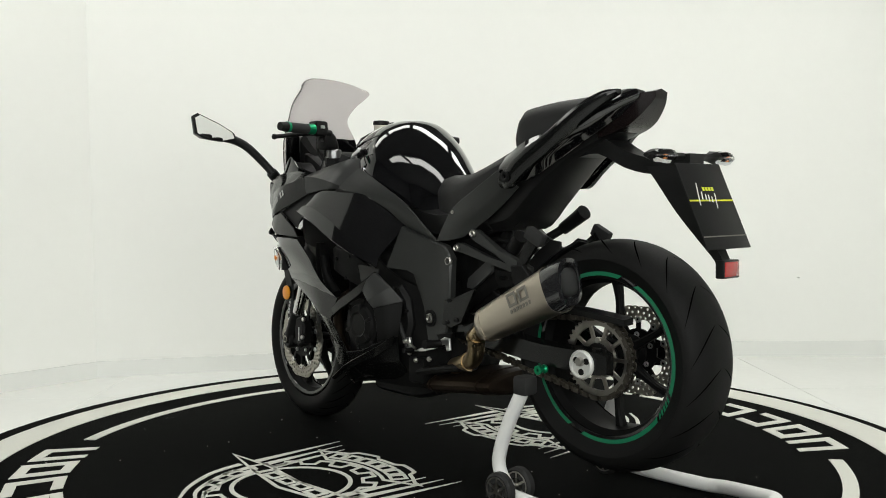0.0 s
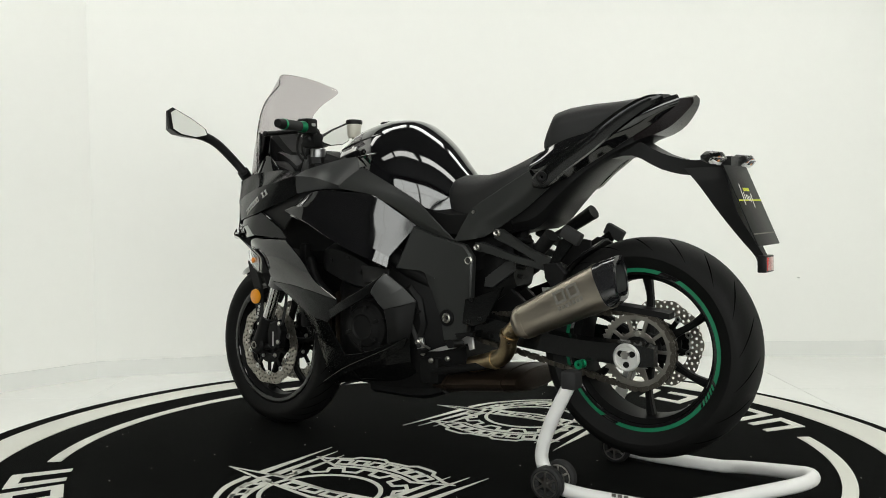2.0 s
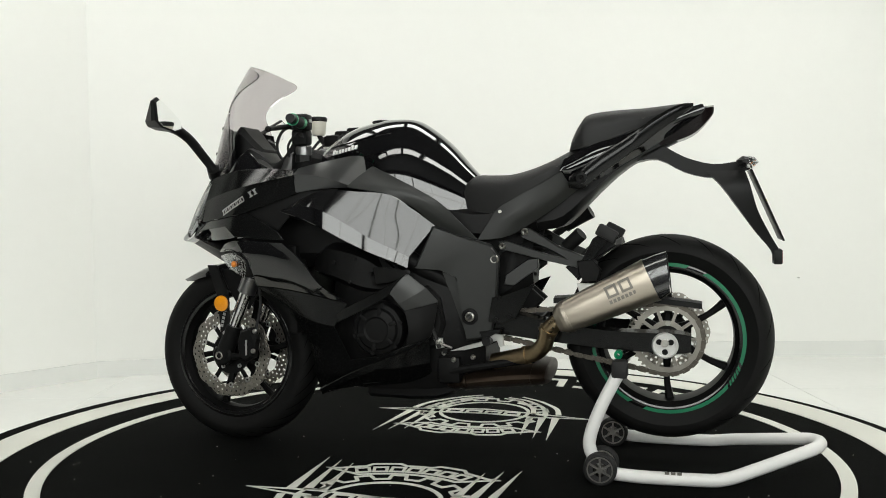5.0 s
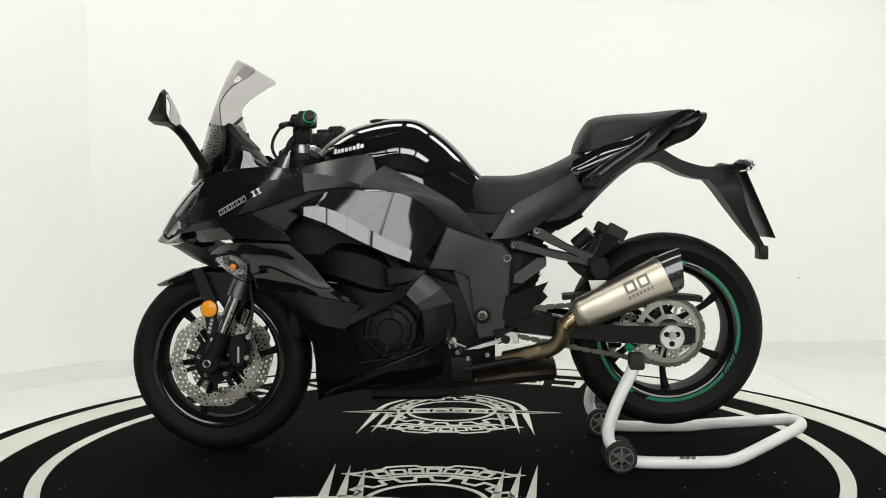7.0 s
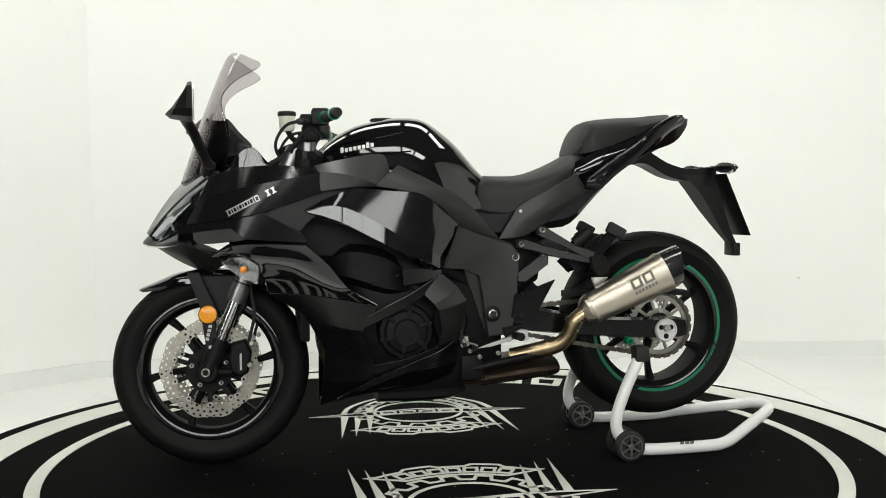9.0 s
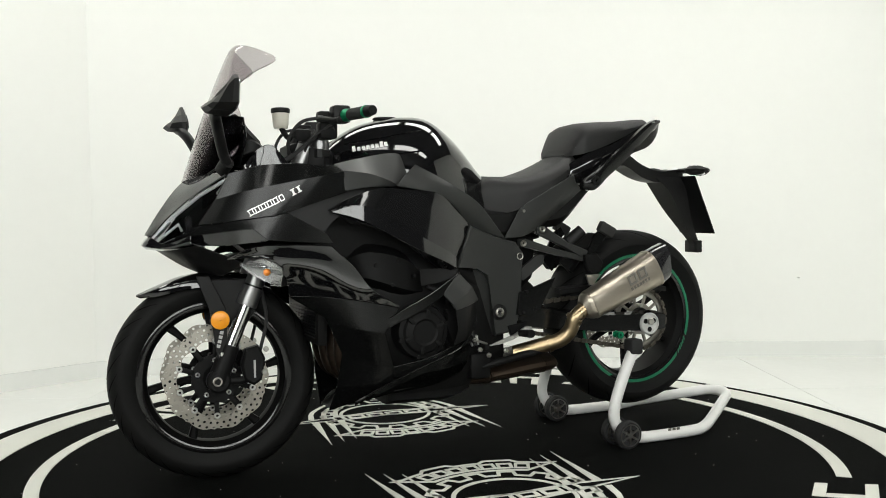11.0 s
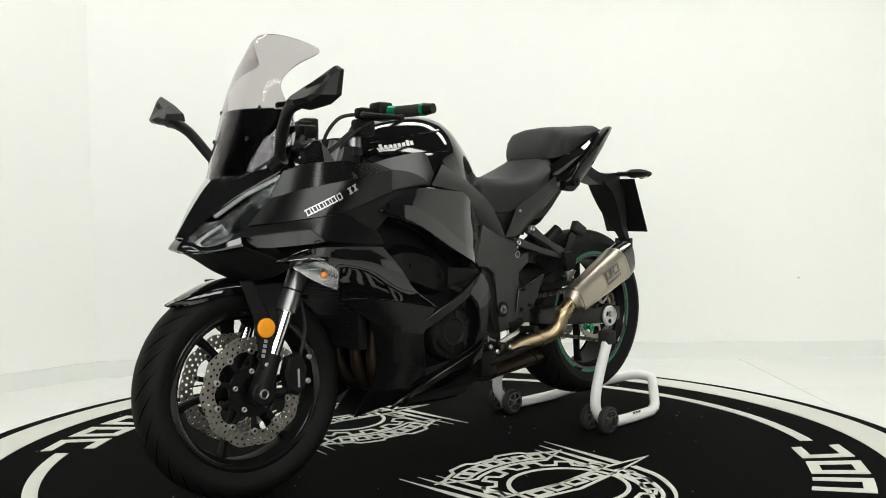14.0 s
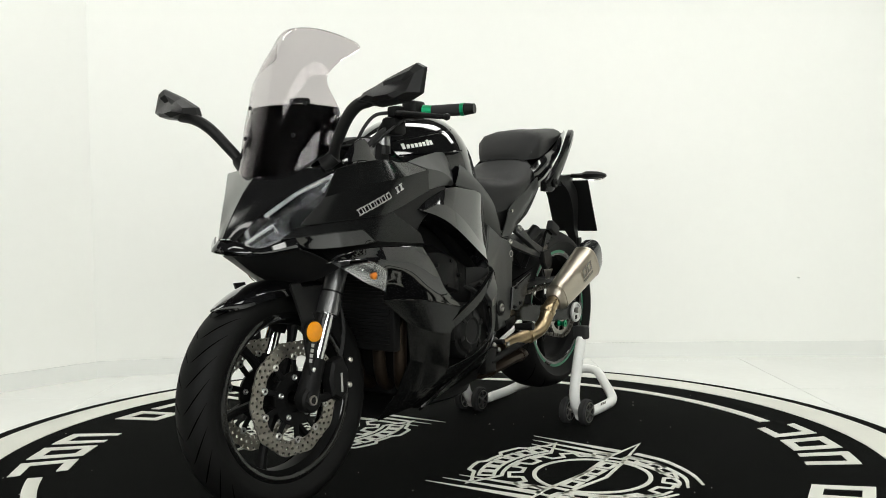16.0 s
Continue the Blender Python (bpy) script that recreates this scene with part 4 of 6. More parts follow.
PANEL_FOOT = [(0.415, 0.247, 0.777), (0.36, 0.258, 0.762), (0.30, 0.263, 0.738), (0.22, 0.262, 0.696), (0.136, 0.252, 0.655), (0.07, 0.238, 0.628), (0.025, 0.220, 0.606)]
shell("side_panel", [
    [(0.425, 0.226, 0.785), (0.35, 0.236, 0.820), (0.273, 0.243, 0.842), (0.17, 0.236, 0.836), (0.078, 0.222, 0.826), (0.01, 0.190, 0.778), (-0.047, 0.162, 0.732)],
    PANEL_RIDGE], M_SEMI, "glossy black flat side fairing panel", nu=4, nv=3)
shell("side_panel_edge", [PANEL_RIDGE, PANEL_FOOT], M_GLOSS, "gloss black curved lower edge of the side panel", nu=4, nv=2)
shell("side_inlet", [
    [(0.395, 0.246, 0.764), (0.30, 0.258, 0.735), (0.20, 0.256, 0.684), (0.11, 0.244, 0.641), (0.03, 0.218, 0.604)],
    [(0.36, 0.20, 0.745), (0.29, 0.205, 0.73), (0.20, 0.205, 0.69), (0.12, 0.205, 0.64), (0.05, 0.205, 0.585)]], M_GLOSS, "", 0.004, 4, 2)
shell("frame_cover", [
    [(0.140, 0.190, 0.913), (0.04, 0.192, 0.864), (-0.062, 0.182, 0.804), (-0.12, 0.168, 0.747), (-0.173, 0.150, 0.690)],
    [(0.18, 0.212, 0.882), (0.062, 0.212, 0.846), (-0.027, 0.190, 0.795), (-0.082, 0.170, 0.742), (-0.137, 0.153, 0.699)],
    [(0.212, 0.222, 0.852), (0.083, 0.220, 0.828), (0.008, 0.190, 0.785), (-0.045, 0.165, 0.736), (-0.10, 0.155, 0.709)]], M_MATTE, "matte dark grey frame cover below the tank", nu=3, nv=2)
FP = [(-0.045, 0.73), (-0.10, 0.707), (-0.173, 0.685), (-0.215, 0.674), (-0.242, 0.638), (-0.236, 0.55), (-0.232, 0.471), (-0.213, 0.392), (-0.14, 0.38), (-0.128, 0.45), (-0.129, 0.518), (-0.106, 0.575), (-0.062, 0.598), (0.01, 0.605)]
both("frame_plate", lambda s: plate(FP, s * 0.13, s * 0.155, 0.006, skew=lambda x, z: s * 0.045 * max(0, min(1, (x + 0.12) / 0.14))), M_MATTE, "matte dark grey main frame cover plate")
for x, z, r in ((-0.228, 0.629, 0.014), (-0.25, 0.668, 0.010), (-0.319, 0.711, 0.011)):
    bt = part("frame_bolt", lathe([(0.004, 0.0), (r, 0.0), (r, 0.006), (r * 0.75, 0.009), (0.004, 0.006)], (x, 0.147 if r > 0.012 else 0.135, z), "y", 20), M_STEEL, bike, "bright hexagon bolt")
part("pivot_boss", lathe([(0.014, 0.0), (0.026, 0.0), (0.025, 0.006), (0.017, 0.008), (0.014, 0.004)], (-0.152, 0.153, 0.455), "y", 28), M_DARK, bike)
part("swingarm_pivot", lathe([(0.006, 0.0), (0.0145, 0.0), (0.0145, 0.009), (0.010, 0.011), (0.006, 0.004)], (-0.152, 0.153, 0.455), "y", 24), M_STEEL, bike)
shell("lower_fairing", [
    [(0.691, 0.135, 0.649), (0.625, 0.197, 0.682), (0.52, 0.230, 0.685), (0.421, 0.244, 0.681)],
    [(0.610, 0.202, 0.656), (0.545, 0.224, 0.650), (0.455, 0.238, 0.640), (0.356, 0.242, 0.621)],
    [(0.546, 0.212, 0.600), (0.49, 0.223, 0.598), (0.395, 0.235, 0.578), (0.300, 0.240, 0.553)],
    [(0.530, 0.197, 0.545), (0.45, 0.215, 0.541), (0.34, 0.231, 0.526), (0.216, 0.236, 0.500)]], M_GLOSS, "gloss black lower side fairing", nu=4, nv=4)
shell("lower_fairing", [
    [(0.530, 0.194, 0.541), (0.45, 0.211, 0.537), (0.34, 0.227, 0.522), (0.216, 0.232, 0.496)],
    [(0.425, 0.192, 0.475), (0.375, 0.206, 0.452), (0.32, 0.222, 0.436), (0.26, 0.228, 0.425)],
    [(0.365, 0.160, 0.36), (0.32, 0.175, 0.345), (0.27, 0.186, 0.333), (0.22, 0.192, 0.315)],
    [(0.370, 0.115, 0.26), (0.33, 0.150, 0.262), (0.27, 0.172, 0.268), (0.21, 0.178, 0.272)],
    [(0.375, 0.05, 0.175), (0.33, 0.10, 0.20), (0.27, 0.13, 0.215), (0.2, 0.14, 0.23)]], M_SATIN, "satin black belly fairing with sharp creases", crease=True)
shell("belly_pan", [
    [(0.225, 0.192, 0.315), (0.12, 0.205, 0.335), (0.046, 0.212, 0.362), (-0.035, 0.19, 0.388)],
    [(0.215, 0.186, 0.285), (0.12, 0.196, 0.292), (0.04, 0.198, 0.302), (-0.03, 0.178, 0.315)],
    [(0.2, 0.13, 0.225), (0.1, 0.13, 0.235), (0.03, 0.125, 0.245), (-0.022, 0.12, 0.255)]], M_SATIN, "black belly pan", crease=True)
shell("belly_vane", [
    [(0.33, 0.175, 0.215), (0.22, 0.200, 0.275), (0.10, 0.215, 0.325), (0.02, 0.222, 0.358), (-0.038, 0.205, 0.392)],
    [(0.33, 0.165, 0.208), (0.22, 0.194, 0.258), (0.12, 0.208, 0.298), (0.045, 0.214, 0.325), (-0.02, 0.20, 0.362)]], M_SATIN, "black blade on the belly pan", 0.008)
part("belly_floor", sheet([[(0.37, 0.05, 0.178), (0.2, 0.14, 0.232), (-0.02, 0.12, 0.257)], [(0.37, -0.05, 0.178), (0.2, -0.14, 0.232), (-0.02, -0.12, 0.257)]], 0.004, 3, 3, (0.2, 0, 0.5)), M_PLASTIC, bike)
shell("fairing_strip", [
    [(0.30, 0.22, 0.435), (0.21, 0.236, 0.485), (0.11, 0.240, 0.535), (0.02, 0.232, 0.590)],
    [(0.285, 0.22, 0.42), (0.20, 0.236, 0.462), (0.10, 0.240, 0.512), (0.03, 0.232, 0.565)]], M_SATIN, "", 0.012)
shell("engine_side_cover", [
    [(0.075, 0.238, 0.530), (0.05, 0.240, 0.560), (0.022, 0.232, 0.588)],
    [(0.045, 0.240, 0.500), (0.0, 0.232, 0.525), (-0.03, 0.212, 0.545)],
    [(0.03, 0.232, 0.480), (-0.015, 0.220, 0.490), (-0.062, 0.190, 0.503)]], M_GREY, "satin grey engine side cover", 0.015, 3, crease=True)
shell("engine_side_cover", [
    [(0.03, 0.229, 0.478), (-0.015, 0.217, 0.487), (-0.060, 0.188, 0.500)],
    [(0.02, 0.225, 0.42), (-0.015, 0.215, 0.42), (-0.045, 0.19, 0.42)],
    [(0.03, 0.215, 0.372), (-0.01, 0.208, 0.385), (-0.035, 0.19, 0.392)]], M_PLASTIC, "", 0.006)
shell("intake_blade", [
    [(0.135, 0.205, 0.605), (0.075, 0.212, 0.603), (0.02, 0.215, 0.598)],
    [(0.13, 0.20, 0.555), (0.075, 0.212, 0.565), (0.022, 0.218, 0.583)]], M_PLASTIC, "", 0.006)
# nose, headlights, screen
NOSE_ROWS = [
    [(0.905, 0.0, 0.714), (0.868, 0.0, 0.774), (0.822, 0.0, 0.838), (0.772, 0.0, 0.888)],
    [(0.90, 0.018, 0.714), (0.852, 0.040, 0.772), (0.800, 0.072, 0.833), (0.742, 0.110, 0.886)],
    [(0.893, 0.030, 0.708), (0.845, 0.070, 0.768), (0.782, 0.125, 0.827), (0.712, 0.192, 0.880)]]
for side, wide in ((1, 1.0), (-1, 0.93)):
    shell("nose_cowl", [[(x, y * wide, z) for x, y, z in r] for r in NOSE_ROWS], M_SEMI, "glossy black nose cowl", nu=4, inward=(0.7, 0, 0.7), sides=(side,), shift=NOSE)
LENS = [
    [(0.892, 0.032, 0.707), (0.844, 0.072, 0.767), (0.781, 0.127, 0.825), (0.713, 0.194, 0.877)],
    [(0.880, 0.048, 0.698), (0.832, 0.094, 0.740), (0.784, 0.136, 0.790), (0.722, 0.188, 0.845)],
    [(0.866, 0.064, 0.690), (0.824, 0.106, 0.713), (0.780, 0.140, 0.745), (0.738, 0.178, 0.812)]]
for s in (1, -1):
    r = LENS if s > 0 else [[(x, -0.93 * y, z) for x, y, z in row] for row in LENS]
    hl = part("headlight", sheet(r, 0.003, 5, 5, (0.7, 0, 0.7)), M_HLENS, bike, "clear-lensed angular headlight")
    hl.location = NOSE
    inn = [[(x - 0.035, y * 0.93, z - 0.008) for x, y, z in row] for row in r]
    part("reflector", sheet(inn, 0.003, 5, 5, (0.6, 0, 0.7)), M_PLASTIC, hl)
    bw = [[(x - 0.02, y * 0.97, z - 0.006) for x, y, z in row] for row in r]
    part("reflector", sheet([[bw[0][2], bw[0][3]], [bw[1][2], bw[1][3]]], 0.004, 4, 4, (0.6, 0, 0.7)), M_BOWL, hl, "dark mirrored lamp bowl")
    lo = [[(x - 0.012, y * 0.98, z - 0.002) for x, y, z in row] for row in r]
    part("light_guide", tube([lo[0][1], lo[0][2], Vector(lo[0][3]).lerp(Vector(lo[1][3]), 0.2), Vector(lo[1][3]).lerp(Vector(lo[1][2]), 0.3)], 0.0055, 8, 1), M_WHITE, hl, "white light guide chevron")
    part("light_guide", tube([Vector(lo[1][0]).lerp(Vector(lo[0][0]), 0.3), Vector(lo[1][1]).lerp(Vector(lo[0][1]), 0.2), Vector(lo[2][1]).lerp(Vector(lo[1][1]), 0.5)], 0.0040, 8, 1), M_WHITE, hl, "white light guide chevron")
    part("reflector", sheet([[bw[1][0], bw[1][1], Vector(bw[1][1]).lerp(Vector(bw[1][2]), 0.4)], [bw[2][0], bw[2][1], Vector(bw[2][1]).lerp(Vector(bw[2][2]), 0.4)]], 0.004, 4, 4, (0.6, 0, 0.7)), M_BOWL, hl, "dark mirrored lamp bowl")
    part("projector", lathe([(0.004, 0.0), (0.022, 0.0), (0.024, 0.006), (0.02, 0.014), (0.004, 0.018)], Vector(bw[1][1]).lerp(Vector(bw[1][2]), 0.2) - Vector((0.012, 0, 0)), "x", 24), M_BOWL, hl)

shell("chin_panel", [
    [(0.895, 0.0, 0.710), (0.893, 0.033, 0.706), (0.86, 0.08, 0.688), (0.80, 0.14, 0.712)],
    [(0.915, 0.0, 0.685), (0.91, 0.035, 0.682), (0.86, 0.09, 0.676), (0.80, 0.15, 0.690)],
    [(0.90, 0.0, 0.672), (0.88, 0.03, 0.670), (0.83, 0.07, 0.668), (0.76, 0.13, 0.678)]], M_GLOSS, "pointed gloss black chin", 0.004, inward=(0.75, 0, 0.72), shift=NOSE)
shell("chin_duct", [
    [(0.88, 0.0, 0.672), (0.80, 0.0, 0.62), (0.72, 0.0, 0.585)],
    [(0.86, 0.06, 0.672), (0.78, 0.09, 0.64), (0.70, 0.11, 0.60)],
    [(0.80, 0.135, 0.688), (0.74, 0.155, 0.665), (0.66, 0.16, 0.63)]], M_PLASTIC, "", 0.004, inward=(0.6, 0, 0.8), shift=NOSE)

SCREEN = [
    [(0.655, 0.155, 0.910), (0.735, 0.105, 0.885), (0.775, 0.050, 0.872), (0.785, 0.0, 0.868)],
    [(0.640, 0.168, 0.985), (0.706, 0.118, 0.978), (0.742, 0.055, 0.968), (0.752, 0.0, 0.965)],
    [(0.645, 0.160, 1.045), (0.690, 0.112, 1.052), (0.714, 0.055, 1.054), (0.722, 0.0, 1.054)],
    [(0.655, 0.132, 1.115), (0.676, 0.092, 1.122), (0.690, 0.046, 1.125), (0.694, 0.0, 1.126)],
    [(0.615, 0.140, 1.165), (0.645, 0.097, 1.180), (0.663, 0.048, 1.188), (0.668, 0.0, 1.190)],
    [(0.545, 0.152, 1.205), (0.595, 0.108, 1.228), (0.630, 0.055, 1.242), (0.643, 0.0, 1.246)],
    [(0.548, 0.146, 1.222), (0.585, 0.104, 1.245), (0.615, 0.054, 1.260), (0.627, 0.0, 1.264)]]
full = [[(x, y - 0.016, z) for x, y, z in r + [(x, -y, z) for x, y, z in r[-2::-1]]] for r in SCREEN]
scr = part("windscreen", sheet(full, 0.003, 4, 5, (0.4, 0, 1.0)), M_SMOKE, bike, "tall lightly smoked clear windscreen")
inner = [[(x - 0.008, y * 0.97, z) for x, y, z in r] for r in full[:3]]
part("screen_backing", sheet(inner, 0.003, 4, 5, (0.4, 0, 1.0)), M_GLOSS, bike, "gloss black lower screen cover")
for x, y, z in ((0.692, 0.096, 1.054), (0.724, 0.083, 0.972)):
    for s in (1, -1):
        part("screen_screw", cyl((x + 0.006, s * y - 0.016, z), 0.006, -0.004, 0.002, "x", 12, 0.001), M_PLASTIC, scr)
part("dash", block([(0.65, 0.06, 0.93, 0.96), (0.61, 0.08, 0.93, 0.995), (0.57, 0.075, 0.92, 0.975), (0.54, 0.06, 0.92, 0.94)]), M_PLASTIC, bike, "black instrument housing")
part("instrument_bracket", block([(0.668, 0.060, 0.93, 1.045), (0.640, 0.078, 0.92, 1.060), (0.605, 0.072, 0.91, 1.020), (0.57, 0.062, 0.90, 0.985)]), M_DARK, bike, "black bracket behind the screen")
part("steering_head", block([(0.49, 0.05, 0.86, 0.97), (0.45, 0.10, 0.86, 0.985), (0.40, 0.12, 0.86, 0.978), (0.35, 0.06, 0.88, 0.955)]), M_DARK, bike, "black steering head and yoke castings")
for s in (1, -1):
    part("fork_cap", cyl((0.405, s * 0.098, 0.955), 0.026, 0.0, 0.034, "z", 20, 0.004), M_FORK, bike, "grey fork cap")
    part("cap_screw", cyl((0.405, s * 0.098, 0.988), 0.012, 0.0, 0.008, "z", 6), M_ALU, bike)
    part("wiring_loom", tube([(0.38, s * 0.16, 1.02), (0.42, s * 0.12, 1.0), (0.47, s * 0.09, 0.95), (0.52, s * 0.07, 0.92)], 0.009, 8, 4), M_RUBBER, bike)
    part("bar_clamp", box(bm_new(), (0.395, s * 0.135, 1.012), (0.055, 0.05, 0.05), None, 0.010), M_DARK, bike)
shell("inner_cowl", [
    [(0.73, 0.10, 0.885), (0.66, 0.13, 0.93), (0.59, 0.145, 0.95), (0.53, 0.15, 0.925)],
    [(0.66, 0.06, 0.92), (0.60, 0.08, 0.945), (0.55, 0.09, 0.94), (0.50, 0.10, 0.90)]], M_PLASTIC, "", 0.005)
shell("inner_cowl", [
    [(0.64, 0.150, 0.91), (0.60, 0.16, 0.955), (0.565, 0.165, 0.965), (0.53, 0.165, 0.93)],
    [(0.64, 0.158, 0.90), (0.60, 0.165, 0.91), (0.56, 0.168, 0.912), (0.52, 0.168, 0.912)]], M_GLOSS, "gloss black inner cowl fin", 0.006)

# mirrors
for s in (1, -1):
    mir = new("mirror")
    mir.parent = bike
    part("mirror_arm", tube([(0.690, s * 0.165, 0.915), (0.705, s * 0.185, 0.945), (0.728, s * 0.24, 1.005), (0.742, s * 0.285, 1.032), (0.746, s * 0.33, 1.042)], (0.014, 0.016), 12, 5), M_PLASTIC, mir, "curved black mirror arm")
    part("mirror_foot", tube([(0.70, s * 0.14, 0.895), (0.69, s * 0.17, 0.918)], 0.020, 12, 2), M_PLASTIC, mir)
    O = [(0.290, 1.036), (0.345, 1.024), (0.42, 1.032), (0.458, 1.050), (0.468, 1.108), (0.445, 1.120), (0.36, 1.088), (0.30, 1.058)]
    rings = []
    cy, cz = 0.385, 1.058
    for dx, k, dz in ((0.058, 0.42, -0.002), (0.046, 0.74, -0.002), (0.010, 0.97, 0.0), (-0.006, 1.0, 0.0), (-0.008, 0.93, 0.0)):
        rings.append([(0.726 + (dx if dx < 0 else dx * (1.25 - 1.0 * (z - 1.003) / 0.117)) - 0.06 * (y - 0.40), s * (cy + (y - cy) * k), cz + dz + (z - cz) * k) for y, z in O])
    part("mirror_housing", loft(rings, 1), M_PLASTIC, mir, "angular black mirror housing", sharp=0.3)
    g = [(0.7160 - 0.06 * (cy + (y - cy) * 0.88 - 0.40), s * (cy + (y - cy) * 0.88), cz + (z - cz) * 0.88) for y, z in O]
    bm = bm_new()
    loft([g, [(x - 0.002, y, z) for x, y, z in g]], 1, True, bm)
    part("mirror_glass", bm, M_MIRROR, mir, "mirror glass", smooth=False)
    if s < 0:
        mir.location = (0, 0.006, 0)
        for ob in mir.children:
            if ob.name.startswith(("mirror_housing", "mirror_glass")):
                ob.location = (0, 0.020, 0.006)

# bars and controls
steered.append(part("top_yoke", block([(0.46, 0.06, 0.93, 0.955), (0.41, 0.135, 0.925, 0.962), (0.37, 0.12, 0.93, 0.957)]), M_PLASTIC, bike))
for s in (1, -1):
    bar = new("handlebar")
    bar.parent = bike
    bar.matrix_basis = Matrix.Translation((0.385, 0, 0)) @ Matrix.Rotation(radians(5.0) * s, 4, "Z") @ Matrix.Translation((-0.385, 0, 0))
    steered.append(bar)
    part("riser", tube([(0.41, s * 0.105, 0.94), (0.40, s * 0.115, 1.0), (0.385, s * 0.15, 1.035)], 0.018, 12, 4), M_DARK, bar)
    part("bar_tube", tube([(0.385, s * 0.14, 1.033), (0.362, s * 0.22, 1.042), (0.337, s * 0.365, 1.040)], 0.011, 12, 3), M_DARK, bar)
    gr = part("grip", tube([(0.358, s * 0.252, 1.042), (0.341, s * 0.345, 1.040)], 0.0165, 20, 1), M_RUBBER, bar, "black rubber grip")
    part("grip_collar", tube([(0.363, s * 0.226, 1.043), (0.358, s * 0.252, 1.042)], (0.019, 0.0165), 20, 1), M_ANOD, bar, "green anodised grip collar")
    part("grip_ring", tube([(0.3435, s * 0.334, 1.040), (0.3415, s * 0.344, 1.040)], 0.0178, 20, 1), M_ANOD, bar, "green ring")
    part("bar_end", tube([(0.341, s * 0.345, 1.040), (0.336, s * 0.372, 1.040)], (0.0165, 0.0135), 20, 1), M_PLASTIC, bar)
    part("switch_box", box(bm_new(), (0.372, s * 0.198, 1.048), (0.052, 0.048, 0.05), None, 0.008), M_PLASTIC, bar, "black switch cluster")
    part("switch", box(bm_new(), (0.345, s * 0.198, 1.052), (0.006, 0.016, 0.01), None, 0.002), M_SILVER, bar)
    part("lever_mount", box(bm_new(), (0.405, s * 0.165, 1.045), (0.05, 0.035, 0.03), None, 0.007), M_DARK, bar)
    part("lever", tube([(0.42, s * 0.175, 1.040), (0.436, s * 0.21, 1.034), (0.432, s * 0.27, 1.024), (0.422, s * 0.335, 1.014)], (0.009, 0.007), 10, 4), M_DARK, bar, "black brake or clutch lever")
    part("lever_tip", lathe([(0.002, -0.010), (0.008, -0.006), (0.010, 0.0), (0.008, 0.006), (0.002, 0.010)], (0.422, s * 0.337, 1.014), "y", 12), M_DARK, bar)
    part("cable", tube([(0.41, s * 0.15, 1.045), (0.47, s * 0.13, 1.03), (0.50, s * 0.10, 0.97), (0.46, s * 0.05, 0.90)], 0.005, 8, 5), M_RUBBER, bar)
    part("cable", tube([(0.38, s * 0.18, 1.03), (0.44, s * 0.15, 0.985), (0.45, s * 0.09, 0.93), (0.40, s * 0.05, 0.88)], 0.004, 8, 5), M_RUBBER, bar)
res = part("fluid_reservoir", lathe([(0.004, -0.03), (0.020, -0.03), (0.024, -0.022), (0.027, 0.016), (0.027, 0.018), (0.004, 0.018)], (0.468, -0.135, 1.074), "z", 24), M_FLUID, bike, "translucent brake fluid reservoir")
part("reservoir_cap", cyl((0.468, -0.135, 1.074), 0.030, 0.018, 0.034, "z", 24, 0.003), M_PLASTIC, res)
part("reservoir_bracket", tube([(0.42, -0.14, 1.00), (0.45, -0.135, 1.02), (0.466, -0.135, 1.046)], 0.009, 8, 2), M_DARK, res)
steered.append(res)
STEER = Matrix.Translation((0.40, 0, 0.95)) @ Matrix.Rotation(radians(-5.0), 4, DIR) @ Matrix.Translation((-0.40, 0, -0.95))
for ob in steered:
    ob.matrix_basis = Matrix.Translation((0, -0.027 if ob is front_wheel else -0.01, 0)) @ STEER @ ob.matrix_basis

# tank
def ring_half(x, zb, zt, w, p=2.6, shoulder=0.0, n=9):
    pts = []
    for i in range(n):
        a = math.pi / 2 * i / (n - 1)
        y = w * math.sin(a) ** (2 / p)
        z = zb + (zt - zb) * math.cos(a) ** (2 / (p - 0.5))
        pts.append((x, y, z))
    left = pts
    right = [(q[0], -q[1], q[2]) for q in pts[::-1]]
    return left + right[:-1]


TANK = [(0.392, 0.90, 0.935, 0.035), (0.372, 0.885, 0.962, 0.070), (0.33, 0.875, 1.0, 0.102), (0.26, 0.87, 1.040, 0.138), (0.18, 0.86, 1.062, 0.172), (0.11, 0.85, 1.070, 0.190), (0.04, 0.83, 1.062, 0.180), (-0.03, 0.80, 1.016, 0.152), (-0.08, 0.78, 0.970, 0.125), (-0.125, 0.77, 0.918, 0.102), (-0.165, 0.77, 0.875, 0.085)]
tank_bm = loft([ring_half(x, zb, zt, w, 2.5) for x, zb, zt, w in TANK], 4)
tank_bm.normal_update()
TANK_TREE = BVHTree.FromBMesh(tank_bm)
part("fuel_tank", tank_bm, M_GLOSS, bike, "gloss black sculpted fuel tank", sharp=0.8)


def on_skin(tree, x, z, s, lift):
    """A pose on a skin's side at x, z: x axis forward, y axis outwards."""
    place, normal, _, _ = tree.ray_cast(Vector((x, s * 1.0, z)), Vector((0, -s, 0)))
    n = normal if normal.y * s > 0 else -normal
    u = (Vector((1, 0, 0)) - n * n.x).normalized()
    return Matrix.Translation(place + n * lift) @ Matrix((u, n, u.cross(n))).transposed().to_4x4()


